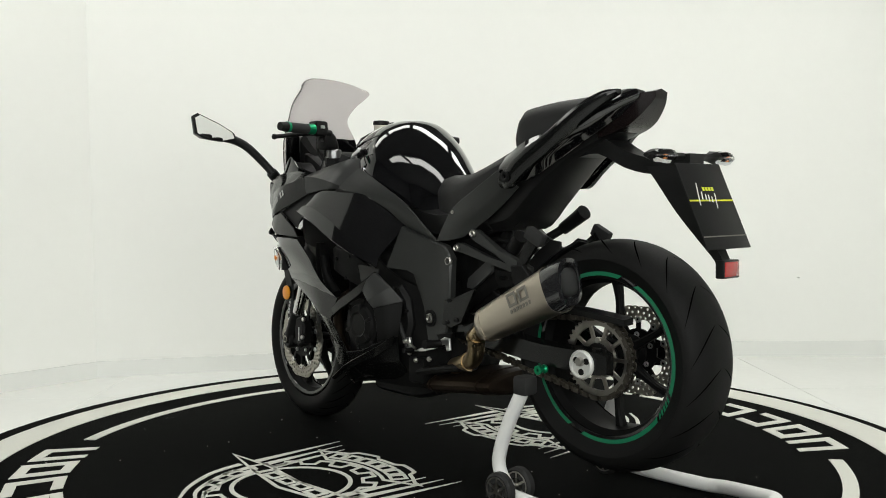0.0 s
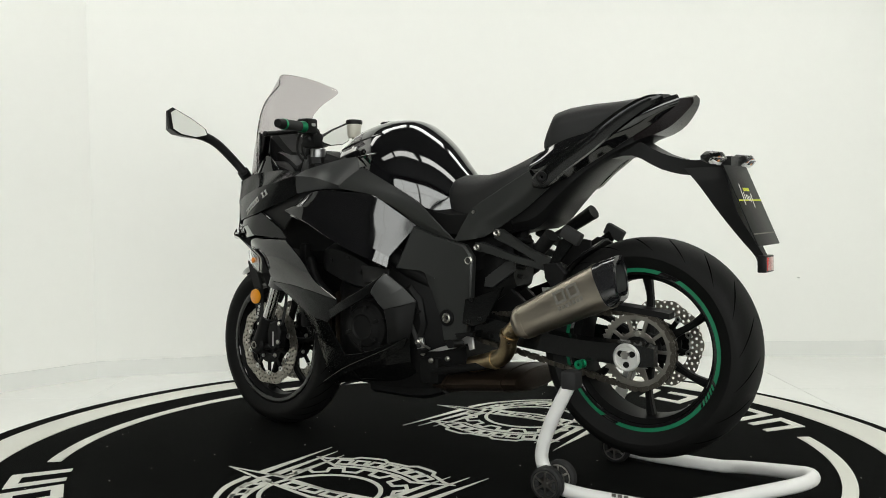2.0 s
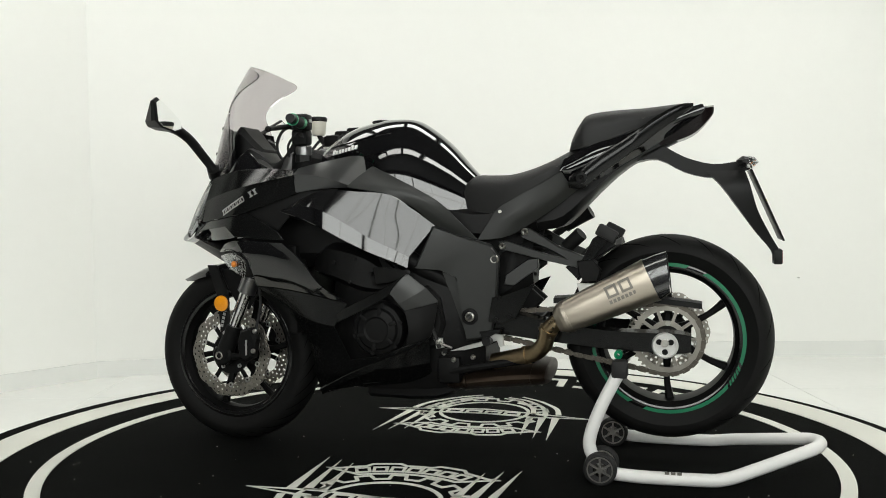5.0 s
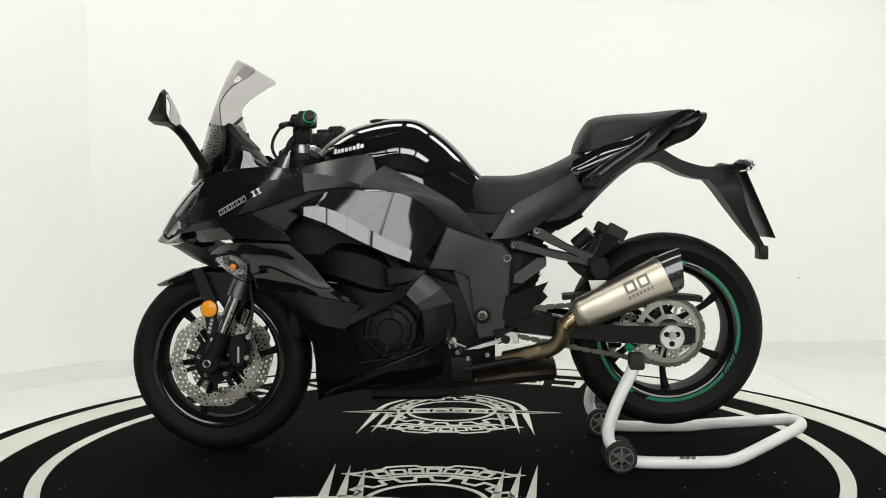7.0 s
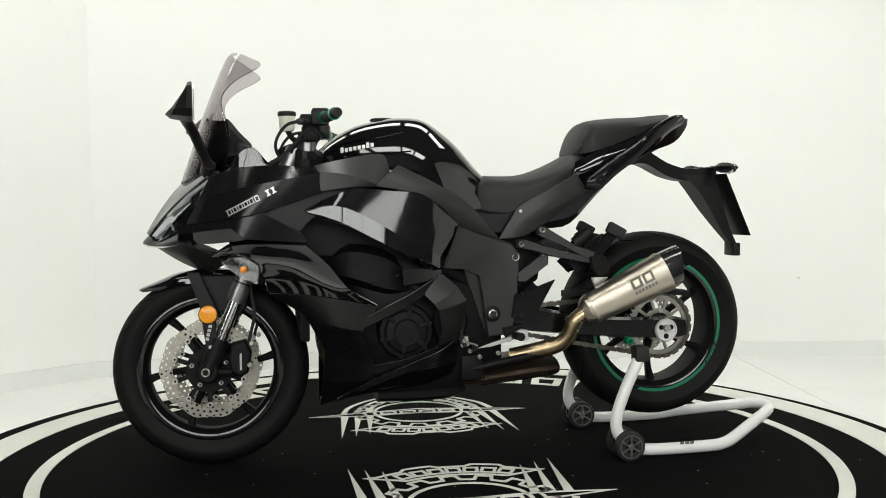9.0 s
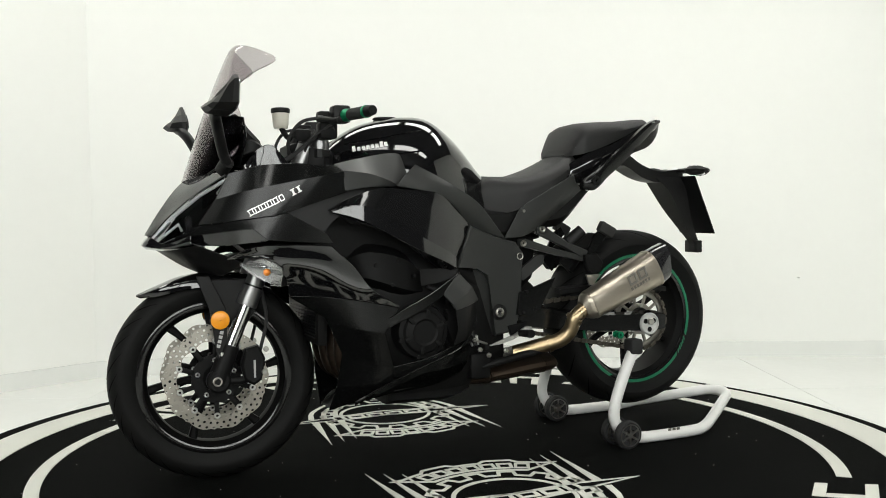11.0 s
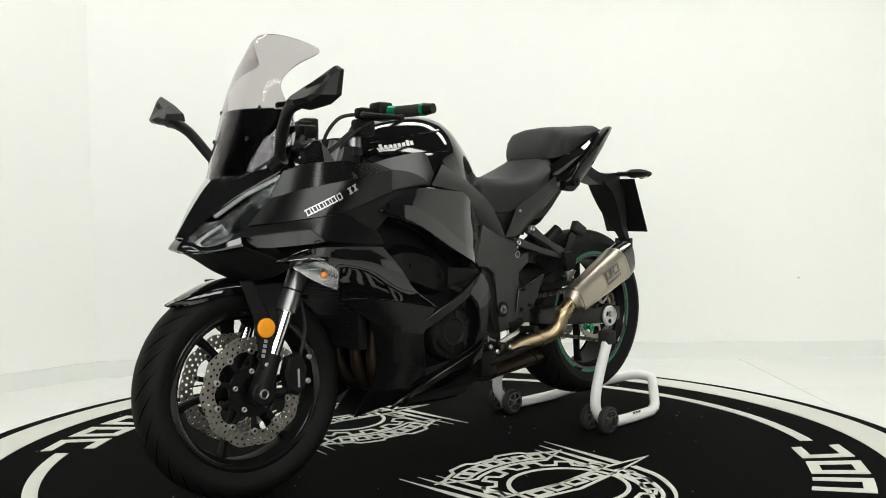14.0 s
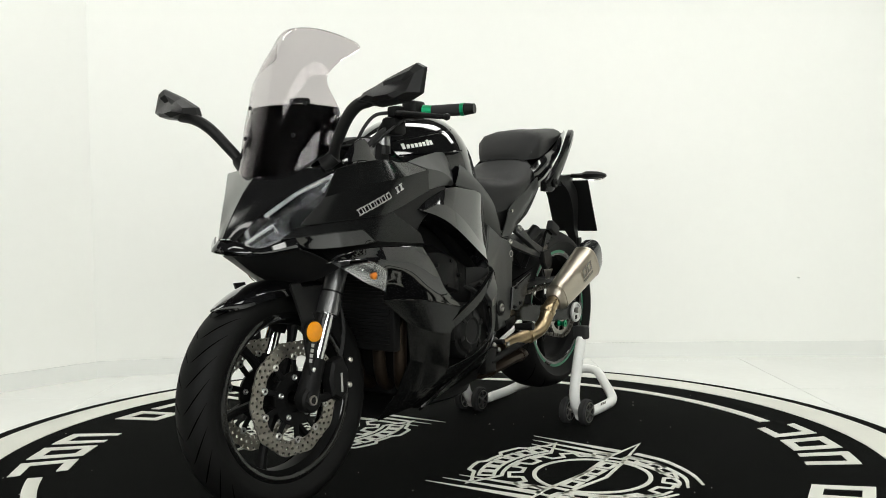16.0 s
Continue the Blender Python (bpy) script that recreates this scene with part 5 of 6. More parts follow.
part("fuel_cap", lathe([(0.004, 0.0), (0.038, 0.0), (0.038, 0.004), (0.034, 0.007), (0.004, 0.007)], (0.165, 0, 1.061), "z", 32), M_DARK, bike)
for s in (1, -1):
    bm = bm_new()
    for k, hh in enumerate((0.018, 0.012, 0.012, 0.012, 0.012, 0.012, 0.017, 0.014)):
        box(bm, (0, 0, hh / 2), (0.0095, 0.002, hh), on_skin(TANK_TREE, 0.300 - 0.0125 * k, 0.955 + 0.0022 * k, s, 0.0012))
    part("tank_badge", bm, M_WHITE, bike, "white raised lettering bars", smooth=False)
    for z0, z1 in ((0.935, 0.956), (0.975, 1.02)):
        edge = [on_skin(TANK_TREE, x, z0 + (z1 - z0) * (0.34 - x) / 0.24, s, 0.001).translation for x in (0.32, 0.29, 0.26, 0.22, 0.18, 0.14, 0.10)]
        part("tank_crease", tube(edge, 0.0022, 6, 3), M_GLOSS, bike)

# seats
def seat_ring(x, zb, zt, w, crown=0.012):
    e = 0.02
    return [(x, 0, zt + crown), (x, w * 0.5, zt + crown * 0.75), (x, w * 0.85, zt - 0.002), (x, w, zt - e * 1.2), (x, w * 1.0, (zb + zt) / 2), (x, w * 0.97, zb), (x, -w * 0.97, zb), (x, -w * 1.0, (zb + zt) / 2), (x, -w, zt - e * 1.2), (x, -w * 0.85, zt - 0.002), (x, -w * 0.5, zt + crown * 0.75)]


RS = [(-0.098, 0.788, 0.80, 0.070), (-0.115, 0.775, 0.845, 0.090), (-0.15, 0.758, 0.872, 0.108), (-0.20, 0.765, 0.873, 0.125), (-0.27, 0.79, 0.875, 0.145), (-0.34, 0.83, 0.893, 0.150), (-0.40, 0.865, 0.918, 0.140), (-0.45, 0.91, 0.945, 0.118), (-0.475, 0.935, 0.955, 0.09)]
part("rider_seat", loft([seat_ring(*q) for q in RS], 4), M_SEAT, bike, "black vinyl rider seat", sharp=0.9)
PS = [(-0.445, 0.950, 0.960, 0.07), (-0.455, 0.952, 0.985, 0.10), (-0.478, 0.955, 1.026, 0.118), (-0.505, 0.962, 1.050, 0.126), (-0.58, 0.985, 1.060, 0.115), (-0.66, 1.015, 1.064, 0.098), (-0.74, 1.045, 1.072, 0.082), (-0.785, 1.06, 1.076, 0.07)]
part("pillion_seat", loft([seat_ring(*q) for q in PS], 4), M_SEAT, bike, "raised black vinyl pillion seat", sharp=0.9)

# tail
shell("tail_cowl", [
    [(-0.435, 0.12, 0.925), (-0.52, 0.128, 0.965), (-0.62, 0.112, 0.995), (-0.72, 0.095, 1.045), (-0.83, 0.06, 1.078)],
    [(-0.425, 0.14, 0.89), (-0.52, 0.145, 0.925), (-0.62, 0.13, 0.965), (-0.72, 0.105, 1.015), (-0.835, 0.058, 1.06)],
    [(-0.42, 0.125, 0.855), (-0.52, 0.125, 0.86), (-0.61, 0.105, 0.91), (-0.71, 0.085, 0.97), (-0.80, 0.05, 1.03)]], M_GLOSS, "gloss black tail cowl")
both("grab_rail", lambda s: loft([[(x, s * (y + u * w), z + v * h) for u, v in ((-1, -1), (0.4, -1), (1, -0.3), (1, 0.5), (0.5, 1), (-1, 1))] for x, y, z, w, h in (
    (-0.455, 0.160, 0.855, 0.012, 0.016), (-0.497, 0.170, 0.868, 0.014, 0.030), (-0.55, 0.166, 0.908, 0.012, 0.028), (-0.62, 0.155, 0.955, 0.012, 0.026), (-0.70, 0.138, 1.015, 0.013, 0.024), (-0.765, 0.118, 1.056, 0.012, 0.017), (-0.805, 0.10, 1.072, 0.010, 0.006))], 4), M_SATIN, "satin black grab rail")
for s in (1, -1):
    part("rail_bolt", lathe([(0.004, 0.0), (0.016, 0.0), (0.016, 0.005), (0.009, 0.006), (0.004, 0.002)], (-0.494, s * 0.186 - (0 if s > 0 else 0.006), 0.867), "y", 20), M_DARK, bike)
tl = part("tail_light", loft([[(x, w, z1), (x, w * 0.9, z0), (x, -w * 0.9, z0), (x, -w, z1), (x, 0, z1 + 0.008)] for x, w, z0, z1 in ((-0.71, 0.070, 0.962, 1.045), (-0.78, 0.060, 0.982, 1.060), (-0.82, 0.052, 1.005, 1.068), (-0.852, 0.036, 1.04, 1.071), (-0.863, 0.026, 1.058, 1.072))], 2), M_TAILLENS, bike, "dark-lensed tail light")
part("undertail", block([(-0.30, 0.10, 0.70, 0.80), (-0.36, 0.105, 0.715, 0.85), (-0.43, 0.105, 0.73, 0.88), (-0.52, 0.10, 0.82, 0.91), (-0.62, 0.08, 0.905, 0.955), (-0.76, 0.05, 0.975, 1.02)], 3), M_PLASTIC, bike, "black plastic undertail")
shell("seat_side_cover", [
    [(-0.178, 0.15, 0.688), (-0.215, 0.148, 0.745), (-0.245, 0.145, 0.785), (-0.33, 0.148, 0.832), (-0.43, 0.15, 0.885)],
    [(-0.235, 0.15, 0.692), (-0.265, 0.15, 0.735), (-0.31, 0.15, 0.765), (-0.375, 0.145, 0.80), (-0.45, 0.14, 0.855)],
    [(-0.275, 0.135, 0.70), (-0.31, 0.13, 0.72), (-0.35, 0.125, 0.745), (-0.41, 0.12, 0.785), (-0.48, 0.12, 0.84)]], M_MATTE, "matte dark grey side cover below the seat")
part("seat_base", block([(0.10, 0.13, 0.78, 0.86), (-0.05, 0.128, 0.71, 0.80), (-0.20, 0.128, 0.69, 0.78), (-0.35, 0.12, 0.72, 0.84)]), M_PLASTIC, bike)
part("seat_lock", cyl((-0.246, 0, 0.772), 0.005, 0.135, 0.152, n=12), M_STEEL, bike)
arm = part("plate_arm", loft([[(x, w, z - h), (x, w, z + h), (x, -w, z + h), (x, -w, z - h)] for x, w, z, h in ((-0.62, 0.055, 0.93, 0.018), (-0.70, 0.05, 0.945, 0.022), (-0.78, 0.04, 0.905, 0.022), (-0.86, 0.034, 0.885, 0.020), (-0.93, 0.034, 0.895, 0.016), (-0.965, 0.03, 0.90, 0.012))], 3), M_PLASTIC, bike, "black licence plate bracket")
part("plate_hanger", loft([[(x0, w, z), (x1, w, z), (x1, -w, z), (x0, -w, z)] for x0, x1, w, z in ((-0.84, -0.95, 0.035, 0.885), (-0.885, -0.965, 0.05, 0.84), (-0.935, -0.985, 0.045, 0.77), (-0.985, -1.02, 0.025, 0.70), (-1.025, -1.048, 0.016, 0.65), (-1.03, -1.055, 0.016, 0.62))], 3), M_PLASTIC, bike, "tapering black plate hanger")
PR = pose(-0.962, 0, 0.878, 0, 23.5, 0)
pl = part("licence_plate", box(bm_new(), (-0.006, 0, -0.105), (0.004, 0.195, 0.225), PR, 0.0015), M_PLASTIC, bike, "dark dealer plate with a yellow line and pale scribble")
part("plate_line", box(bm_new(), (-0.0085, 0, -0.092), (0.001, 0.19, 0.004), PR), M_YELLOW, pl, smooth=False)
bm = bm_new()
for k, (u, hgt) in enumerate(((0.03, 0.06), (0.015, 0.022), (0.0, 0.016), (-0.012, 0.018), (-0.025, 0.016), (-0.04, 0.04))):
    box(bm, (-0.0092, u, -0.086), (0.0008, 0.0035, hgt), PR @ Matrix.Rotation(0.25, 4, "X"))
part("plate_mark", bm, M_WHITE, pl, "pale bars of a hand-drawn mark", smooth=False)
bm = bm_new()
for k in range(4):
    box(bm, (-0.0092, 0.02 - 0.013 * k, -0.062), (0.0008, 0.009, 0.009), PR)
part("plate_mark", bm, M_YELLOW, pl, smooth=False)
part("plate_strip", box(bm_new(), (-0.0088, 0, -0.185), (0.001, 0.19, 0.003), PR), M_ENGR, pl, smooth=False)
rr = part("rear_reflector", box(bm_new(), (-1.054, -0.008, 0.632), (0.006, 0.063, 0.036), None, 0.002), M_RED, bike, "red rectangular rear reflector")
part("reflector_holder", box(bm_new(), (-1.044, -0.008, 0.632), (0.0235, 0.071, 0.044), None, 0.003), M_PLASTIC, rr)
for s in (1, -1):
    ind = part("rear_indicator", loft([[(-0.945 + u * w, s * y, 0.905 + v * w * 0.9) for u, v in ((-1, 0), (-0.6, 0.7), (0.3, 0.85), (1, 0.3), (0.9, -0.4), (0, -0.8))] for y, w in ((0.035, 0.012), (0.08, 0.013), (0.10, 0.022), (0.15, 0.020), (0.182, 0.008))], 2), M_PLASTIC, bike, "black-stemmed rear indicator")
    part("indicator_lens", loft([[(-0.957 + u * w, s * y, 0.903 + v * w * 0.9) for u, v in ((-1, 0), (-0.6, 0.7), (0.2, 0.85), (0.6, 0.2), (0.2, -0.5), (-0.3, -0.8))] for y, w in ((0.10, 0.020), (0.125, 0.025), (0.155, 0.02), (0.178, 0.008))], 2), M_LENS, ind, "clear indicator lens")
    part("bulb", lathe([(0.001, -0.008), (0.004, -0.006), (0.005, 0.004), (0.001, 0.008)], (-0.960, s * 0.135, 0.904), "y", 12), M_ORANGE, ind, "amber bulb")
    part("indicator_back", box(bm_new(), (-0.954, s * 0.134, 0.903), (0.010, 0.056, 0.028), None, 0.004), M_WHITE, ind, "white bowl")

# front indicators in the fairing
IND = [[(0.659, 0.163, 0.637), (0.63, 0.188, 0.646), (0.597, 0.210, 0.651)], [(0.657, 0.165, 0.634), (0.61, 0.200, 0.620), (0.553, 0.217, 0.622)], [(0.655, 0.166, 0.631), (0.612, 0.195, 0.598), (0.556, 0.214, 0.572)]]
for s in (1, -1):
    o = [[(x + 0.008, y + 0.012, z) for x, y, z in r] for r in IND]
    fi = part("front_indicator", sheet(o if s > 0 else flip(o), 0.003, 3, 3), M_LENS, bike, "clear faceted indicator lens")
    o = [[(x + 0.004, y + 0.005, z) for x, y, z in r] for r in IND]
    part("indicator_bowl", sheet(o if s > 0 else flip(o), 0.003, 3, 3), M_LAMP, fi, "mirrored bowl")
    hb = bm_new()
    for dx, dy in ((0.002, 0.002), (-0.03, -0.035)):
        for r in IND:
            for x, y, z in r:
                hb.verts.new((x + dx, s * (y + dy), z))
    bmesh.ops.convex_hull(hb, input=hb.verts)
    part("indicator_housing", hb, M_DARK, fi, "black housing", smooth=False)
    part("bulb", lathe([(0.001, -0.010), (0.008, -0.007), (0.010, 0.004), (0.001, 0.009)], (0.598, s * 0.214, 0.614), "y", 12), M_ORANGE, fi, "amber bulb")

# side badge on the cowl
for s in (1, -1):
    bm = bm_new()
    cowl = sheet(UPPER if s > 0 else flip(UPPER), 0.004, 5, 1)
    cowl.normal_update()
    tree = BVHTree.FromBMesh(cowl)
    cowl.free()
    for k in range(9):
        x, z = 0.634 - 0.0155 * k, 0.779 + 0.0078 * k
        m = on_skin(tree, x, z, s, 0.0012) @ Matrix.Rotation(s * 0.46, 4, "Y")
        if k == 6:
            continue
        for zz in (0.0075, -0.0075):
            box(bm, (0, 0, zz), (0.0178 if k < 5 else 0.0125, 0.002, 0.003), m)
        for xx in ((-0.0055, 0.0055) if k < 6 else (0.0,)):
            box(bm, (xx, 0, 0), (0.0026 if k < 6 else 0.006, 0.002, 0.0117), m)
    part("cowl_badge", bm, M_SILVER, bike, "silver outlined model badge", smooth=False)

# swingarm, shock, exhaust
both("swingarm", lambda s: loft([[(x, s * (y - w), z - h), (x, s * (y + w), z - h * 0.8), (x, s * (y + w), z + h * 0.8), (x, s * (y - w), z + h)] for x, y, z, w, h in (
    (-0.14, 0.105, 0.445, 0.02, 0.04), (-0.25, 0.112, 0.435, 0.02, 0.042), (-0.40, 0.118, 0.412, 0.018, 0.036), (-0.55, 0.125, 0.395, 0.017, 0.033), (-0.66, 0.13, 0.39, 0.017, 0.034), (-0.76, 0.132, 0.388, 0.017, 0.036), (-0.80, 0.132, 0.387, 0.014, 0.028))], 3), M_SATIN, "black swingarm")
part("battery_box", block([(-0.20, 0.07, 0.47, 0.66), (-0.26, 0.075, 0.50, 0.68), (-0.33, 0.06, 0.55, 0.70)]), M_DARK, bike)
both("linkage", lambda s: plate([(-0.20, 0.44), (-0.27, 0.54), (-0.31, 0.545), (-0.36, 0.50), (-0.30, 0.44)], s * 0.03, s * 0.05, 0.004), M_DARK)
part("swingarm_bridge", block([(-0.23, 0.12, 0.41, 0.47), (-0.30, 0.11, 0.40, 0.46), (-0.36, 0.1, 0.40, 0.45)]), M_DARK, bike)
for s in (1, -1):
    hubc = part("axle_cap", lathe([(0.004, 0.0), (0.037, 0.0), (0.038, 0.006), (0.034, 0.012), (0.031, 0.012), (0.030, 0.006), (0.004, 0.006)], (-0.727, s * 0.149 - (0 if s > 0 else 0.012), 0.383), "y", 36), M_CAP, bike, "silver axle adjuster cap")
    bm = bm_new()
    for k in range(3):
        a = radians(90 + 120 * k)
        cyl((-0.727 + 0.019 * math.cos(a + 1.05), 0, 0.383 + 0.019 * math.sin(a + 1.05)), 0.0085, s * 0.150, s * 0.1565, n=16, bm=bm)
    part("cap_hole", bm, M_DARK, hubc)
    part("axle_nut", cyl((-0.727, 0, 0.391), 0.012, s * 0.150, s * 0.168, n=6, bev=0.001), M_STEEL, hubc)
part("chain_guard", loft([[(x, 0.075, z), (x, 0.112, z - 0.004), (x, 0.112, z - 0.02), (x, 0.075, z - 0.018)] for x, z in ((-0.40, 0.515), (-0.55, 0.525), (-0.70, 0.520), (-0.83, 0.505))], 2), M_PLASTIC, bike)
part("hugger", sheet([[(RX + (RR + 0.022) * math.cos(radians(a)), y, RZ + (RR + 0.022) * math.sin(radians(a)) - abs(y) * 0.25) for y in (-0.08, -0.045, 0, 0.045, 0.08)] for a in (66, 56, 46, 36)], 0.004, 3, 3, (RX, 0, RZ)), M_PLASTIC, bike, "black rear hugger")
both("hugger_fin", lambda s: plate([(-0.43, 0.60), (-0.50, 0.665), (-0.545, 0.695), (-0.58, 0.69), (-0.58, 0.67), (-0.52, 0.62), (-0.47, 0.56)], s * 0.055, s * 0.062, 0.002), M_PLASTIC)
both("subframe_rail", lambda s: plate([(-0.305, 0.722), (-0.330, 0.722), (-0.42, 0.668), (-0.535, 0.622), (-0.530, 0.596), (-0.50, 0.600), (-0.40, 0.652), (-0.305, 0.697)], s * 0.118, s * 0.136, 0.005), M_MATTE, "matte dark grey subframe casting")
both("subframe_rail", lambda s: plate([(-0.238, 0.682), (-0.262, 0.683), (-0.38, 0.645), (-0.50, 0.618), (-0.50, 0.598), (-0.38, 0.624), (-0.262, 0.655), (-0.240, 0.657)], s * 0.116, s * 0.133, 0.005), M_MATTE, "matte dark grey subframe casting")
both("hanger_plate", lambda s: plate([(-0.325, 0.628), (-0.352, 0.630), (-0.352, 0.600), (-0.275, 0.545), (-0.245, 0.548), (-0.250, 0.575)], s * 0.085, s * 0.095, 0.003), M_GREY, "grey cast hanger plate")
both("can_bracket", lambda s: plate([(-0.475, 0.625), (-0.52, 0.63), (-0.545, 0.60), (-0.535, 0.565), (-0.50, 0.56), (-0.48, 0.585)], s * 0.13, s * 0.15, 0.004), M_DARK)
spring = [(-0.285 - 0.05 * k / 48, 0.032 * math.cos(k * 2 * math.pi / 8), 0.53 + 0.16 * k / 48 + 0) for k in range(49)]
spring = [(x + 0.032 * math.sin(k * 2 * math.pi / 8), y + 0.02, z) for k, (x, y, z) in enumerate(spring)]
sh = part("shock_spring", tube(spring, 0.0065, 8, 2), M_DARK, bike, "black coil spring")
part("shock_body", tube([(-0.275, 0.02, 0.49), (-0.345, 0.02, 0.72)], 0.018, 14, 1), M_DARK, sh)
part("shock_reservoir", tube([(-0.44, 0.10, 0.665), (-0.485, 0.115, 0.705)], 0.021, 16, 1), M_PLASTIC, bike)
part("preload_stem", tube([(-0.33, -0.10, 0.665), (-0.37, -0.14, 0.695), (-0.405, -0.165, 0.721)], 0.013, 12, 3), M_DARK, bike)
part("preload_knob", tube([(-0.40, -0.165, 0.718), (-0.450, -0.165, 0.748), (-0.485, -0.160, 0.768)], (0.019, 0.023), 16, 1), M_PLASTIC, bike, "black ribbed preload knob")
for s in (1, -1):
    peg = part("pillion_peg", box(bm_new(), (0, 0, 0), (0.062, 0.026, 0.036), None, 0.006), M_RUBBER, bike, "folded rubber pillion peg")
    at(peg, -0.562, s * 0.142, 0.706, 0, -28, 0)
    part("peg_bracket", plate([(-0.475, 0.60), (-0.50, 0.605), (-0.565, 0.685), (-0.55, 0.71), (-0.52, 0.69)], s * 0.128, s * 0.138, 0.002), M_SATIN, bike)

CAN = [((-0.425, 0.212, 0.452), 0.030), ((-0.438, 0.212, 0.461), 0.042), ((-0.455, 0.212, 0.469), 0.047), ((-0.56, 0.212, 0.517), 0.0545), ((-0.688, 0.212, 0.576), 0.062)]
AX = Vector((-0.9, 0, 0.425)).normalized()
UPV = Vector((0.425, 0, 0.9)).normalized()


def can_ring(c, r, squash=0.80, tilt=0.0):
    out = []
    for k in range(28):
        a = 2 * math.pi * k / 28
        u, v = math.cos(a), math.sin(a)
        p = 2 / 2.9
        yy = math.copysign(abs(u) ** p, u) * r * squash * (1.0 - 0.10 * v)
        zz = math.copysign(abs(v) ** p, v) * r
        out.append(Vector(c) + Vector((0, yy, 0)) + UPV * zz + AX * (tilt * zz))
    return out


can = new("silencer")
can.parent = bike
part("can_body", loft([can_ring(c, r) for c, r in CAN[1:]], 2), M_TITAN, can, "brushed titanium exhaust can")
part("inlet_cone", loft([can_ring(c, r) for c, r in CAN[:2]], 2), M_TITAN, can)
c0 = Vector(CAN[-1][0])
part("end_band", loft([can_ring(c0 - AX * 0.006, 0.0628), can_ring(c0 + AX * 0.004, 0.0632)], 1), M_TITAN, can)
part("inlet_band", loft([can_ring(Vector(CAN[2][0]) - AX * 0.006, 0.0482), can_ring(Vector(CAN[2][0]) + AX * 0.004, 0.0487)], 1), M_TITAN, can)
cap = part("end_cap", loft([can_ring(c0 + AX * 0.004, 0.0615), can_ring(c0 + AX * 0.03, 0.060, tilt=0.15), can_ring(c0 + AX * 0.055, 0.056, tilt=0.35), can_ring(c0 + AX * 0.057, 0.045, 0.78, 0.35), can_ring(c0 + AX * 0.040, 0.041, 0.78, 0.35)], 1), M_CARBON, can, "glossy carbon end cap")
part("outlet", loft([can_ring(c0 + AX * 0.054, 0.034, 0.95, 0.3), can_ring(c0 + AX * 0.054, 0.028, 0.95, 0.3), can_ring(c0 + AX * 0.041, 0.028, 0.95, 0.3), can_ring(c0 + AX * 0.041, 0.034, 0.95, 0.3)], 1, True), M_FORK, cap, "round steel outlet")
MB = Matrix.Translation(Vector((-0.60, 0.2592, 0.542))) @ Matrix.Rotation(math.atan2(0.425, 0.9), 4, "Y")
bm = bm_new()
for k in range(2):
    x = 0.012 - 0.042 * k
    for z, h in ((0.026, 0.007), (-0.002, 0.007)):
        box(bm, (x, 0, z), (0.034, 0.0012, h), MB)
    for dx in (-0.0135, 0.0135):
        box(bm, (x + dx, 0, 0.012), (0.007, 0.0012, 0.021), MB)
for k in range(7):
    box(bm, (0.026 - 0.0118 * k, 0, -0.0165), (0.008, 0.0012, 0.010), MB)
part("can_mark", bm, M_ENGR, can, "dark engraved bars of a maker's mark", smooth=False)
part("link_pipe", tube([(-0.445, 0.212, 0.462), (-0.425, 0.21, 0.452), (-0.398, 0.205, 0.425), (-0.385, 0.195, 0.385), (-0.355, 0.18, 0.355), (-0.30, 0.155, 0.338), (-0.22, 0.12, 0.315)], 0.0245, 18, 5), M_HEAT, can, "gold heat-tinted link pipe")
for p, q in (((-0.333, 0.168, 0.347), (-0.322, 0.164, 0.3435)), ((-0.40, 0.206, 0.43), (-0.394, 0.203, 0.42))):
    part("pipe_band", tube([p, q], 0.0285, 18, 1), M_HEAT, can)
part("collector", loft([[(x, w * math.cos(a), z + h * math.sin(a)) for a in [2 * math.pi * k / 20 for k in range(20)]] for x, w, z, h in ((-0.05, 0.10, 0.235, 0.02), (-0.09, 0.13, 0.242, 0.03), (-0.15, 0.15, 0.252, 0.038), (-0.28, 0.15, 0.266, 0.040), (-0.365, 0.145, 0.272, 0.036), (-0.38, 0.12, 0.273, 0.026))], 3), M_BURNT, bike, "rusty brown exhaust collector box")
for x in (-0.13, -0.33):
    part("collector_seam", loft([[(x + d, 0.1525 * math.cos(a), 0.250 + (-x - 0.13) * 0.1 + 0.0405 * math.sin(a)) for a in [2 * math.pi * k / 20 for k in range(20)]] for d in (-0.003, 0.003)], 1), M_BURNT, bike)
part("can_strap", plate([(-0.475, 0.56), (-0.53, 0.56), (-0.50, 0.525), (-0.485, 0.525)], 0.15, 0.158, 0.001), M_ALU, can)

# foot controls and rear sets
both("heel_plate", lambda s: plate([(-0.222, 0.515), (-0.25, 0.520), (-0.353, 0.557), (-0.345, 0.545), (-0.293, 0.452), (-0.25, 0.435), (-0.211, 0.443)], s * 0.155, s * 0.164, 0.002), M_SATIN)
for x, z in ((-0.245, 0.515), (-0.275, 0.46), (-0.235, 0.45)):
    part("plate_bolt", cyl((x, 0, z), 0.006, 0.16, 0.169, n=10, bev=0.001), M_DARK, bike)
part("foot_peg", tube([(-0.215, 0.15, 0.385), (-0.22, 0.24, 0.392)], (0.010, 0.013), 12, 1), M_DARK, bike, "black foot peg")
part("peg_hanger", plate([(-0.18, 0.41), (-0.25, 0.42), (-0.235, 0.38), (-0.20, 0.365)], 0.145, 0.158, 0.003), M_DARK, bike, "black peg hanger")
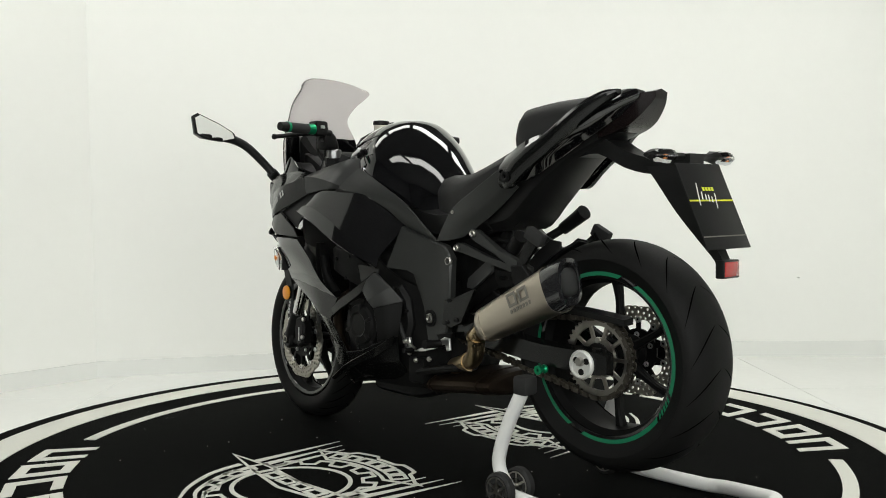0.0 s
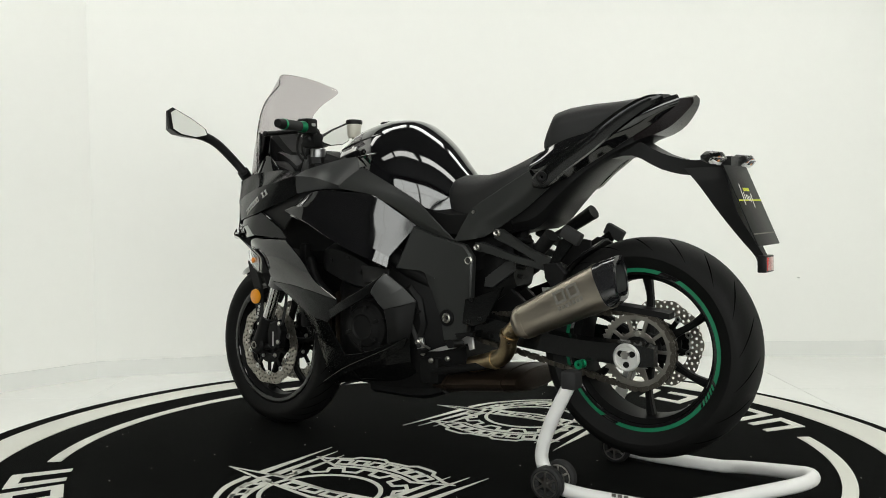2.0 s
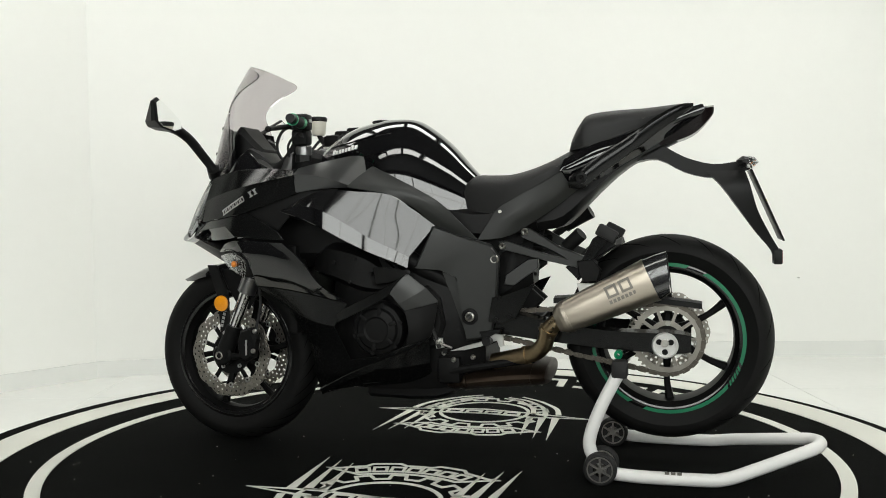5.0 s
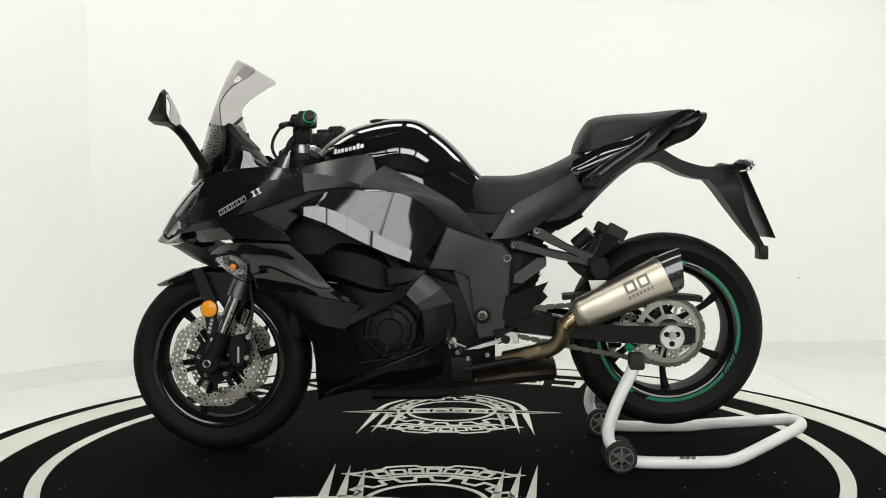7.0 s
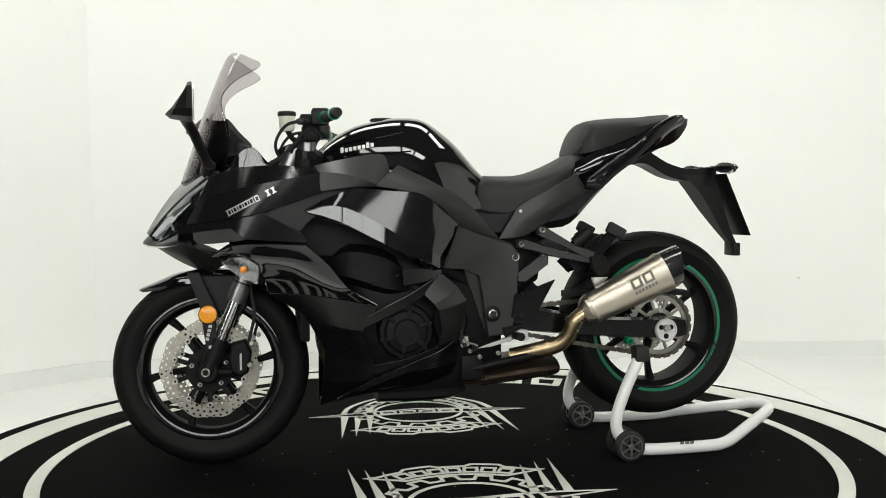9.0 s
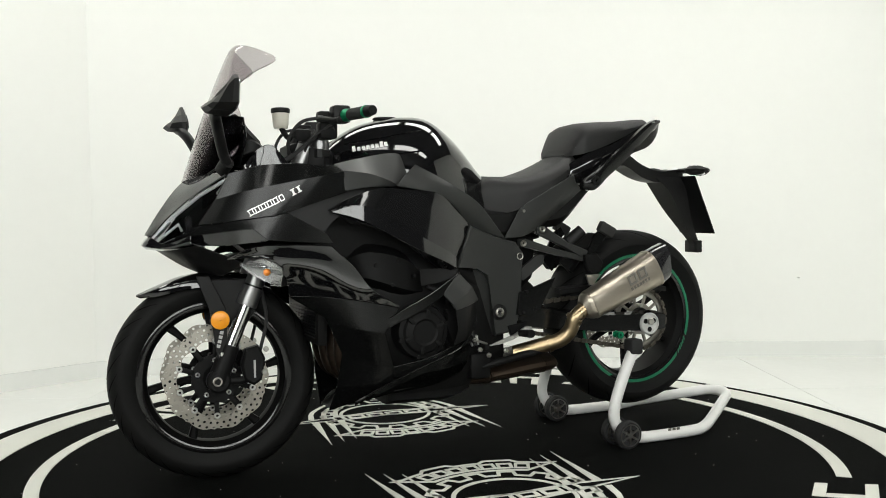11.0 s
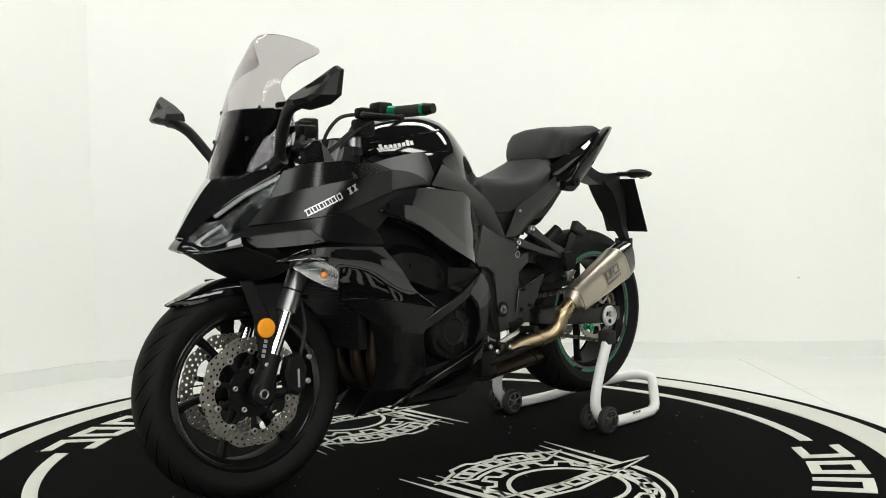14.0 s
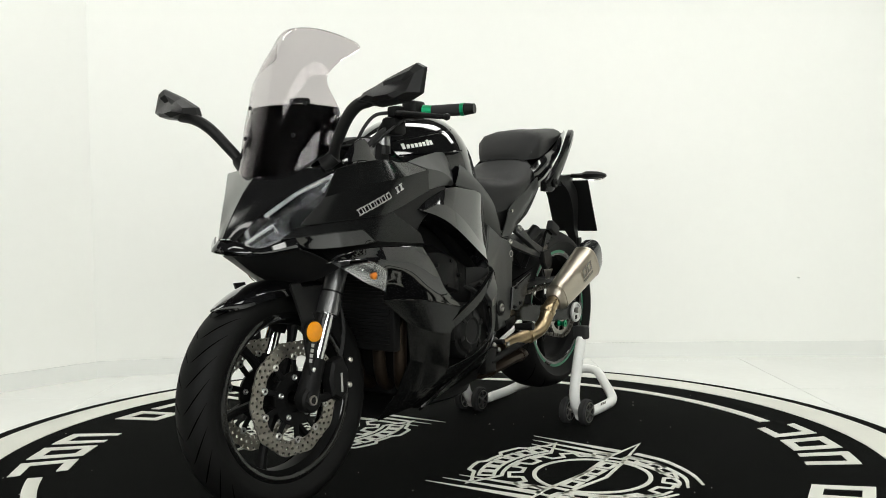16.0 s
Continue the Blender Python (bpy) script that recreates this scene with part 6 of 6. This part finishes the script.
gl = part("gear_lever", plate([(-0.095, 0.352), (-0.14, 0.368), (-0.193, 0.384), (-0.235, 0.408), (-0.258, 0.405), (-0.262, 0.372), (-0.248, 0.368), (-0.242, 0.388), (-0.215, 0.38), (-0.19, 0.368), (-0.14, 0.356)], 0.172, 0.178, 0.002), M_ALU, bike, "bare aluminium gear lever")
part("gear_toe", tube([(-0.085, 0.165, 0.352), (-0.085, 0.205, 0.356)], 0.008, 10, 1), M_DARK, gl)
part("linkage_rod", tube([(-0.06, 0.172, 0.375), (-0.10, 0.172, 0.36)], 0.004, 8, 1), M_STEEL, gl)
for x, z in ((-0.055, 0.378), (-0.075, 0.345), (-0.105, 0.325), (-0.165, 0.335)):
    part("pivot_bolt", lathe([(0.002, 0.0), (0.008, 0.0), (0.008, 0.005), (0.005, 0.008), (0.002, 0.008)], (x, 0.172, z), "y", 14), M_STEEL, bike)
part("shift_arm", plate([(-0.04, 0.39), (-0.07, 0.39), (-0.075, 0.36), (-0.05, 0.355)], 0.16, 0.17, 0.002), M_ALU, bike)
part("engine_hose", tube([(0.10, 0.17, 0.55), (0.02, 0.185, 0.51), (-0.03, 0.18, 0.44), (-0.06, 0.17, 0.36)], 0.007, 8, 4), M_RUBBER, bike)
part("coolant_tube", tube([(0.40, 0.15, 0.62), (0.36, 0.165, 0.55), (0.30, 0.17, 0.50)], 0.016, 12, 4), M_DARK, bike)
for x, z in ((0.27, 0.62), (0.20, 0.63), (0.15, 0.585), (0.22, 0.56)):
    part("engine_bolt", cyl((x, 0, z), 0.006, 0.18, 0.196, n=8, bev=0.001), M_DARK, bike)
part("side_stand", tube([(-0.09, 0.15, 0.285), (-0.16, 0.155, 0.30), (-0.30, 0.16, 0.325), (-0.35, 0.165, 0.335)], 0.012, 10, 2), M_DARK, bike, "folded black side stand")
part("side_stand_mount", box(bm_new(), (-0.085, 0.135, 0.29), (0.07, 0.05, 0.08), None, 0.008), M_DARK, bike)
part("sump", block([(0.2, 0.09, 0.18, 0.26), (0.0, 0.1, 0.18, 0.26), (-0.08, 0.08, 0.2, 0.26)]), M_DARK, bike)
for s in (1, -1):
    sp = part("stand_bobbin", lathe([(0.004, 0), (0.012, 0), (0.012, 0.005), (0.008, 0.010), (0.008, 0.020), (0.0125, 0.025), (0.0125, 0.030), (0.004, 0.030)], (-0.596, s * 0.145 - (0 if s > 0 else 0.03), 0.355), "y", 20), M_ANOD, bike, "green anodised stand bobbin")


def flatten():
    """No part lies deeper than two levels under the motorcycle."""
    for ob in list(bike.children_recursive):
        while ob.parent is not bike and ob.parent.parent is not bike:
            ob.matrix_basis = ob.parent.matrix_basis @ ob.matrix_basis
            ob.parent = ob.parent.parent


flatten()


def motions():
    rows = [(float(t), pose(0, 0, 0, rz=PHI0 + RATE * t)) for t in range(17)]
    for ob in (table, bike, stand):
        walk(ob, rows)


floor_tiles()
motions()
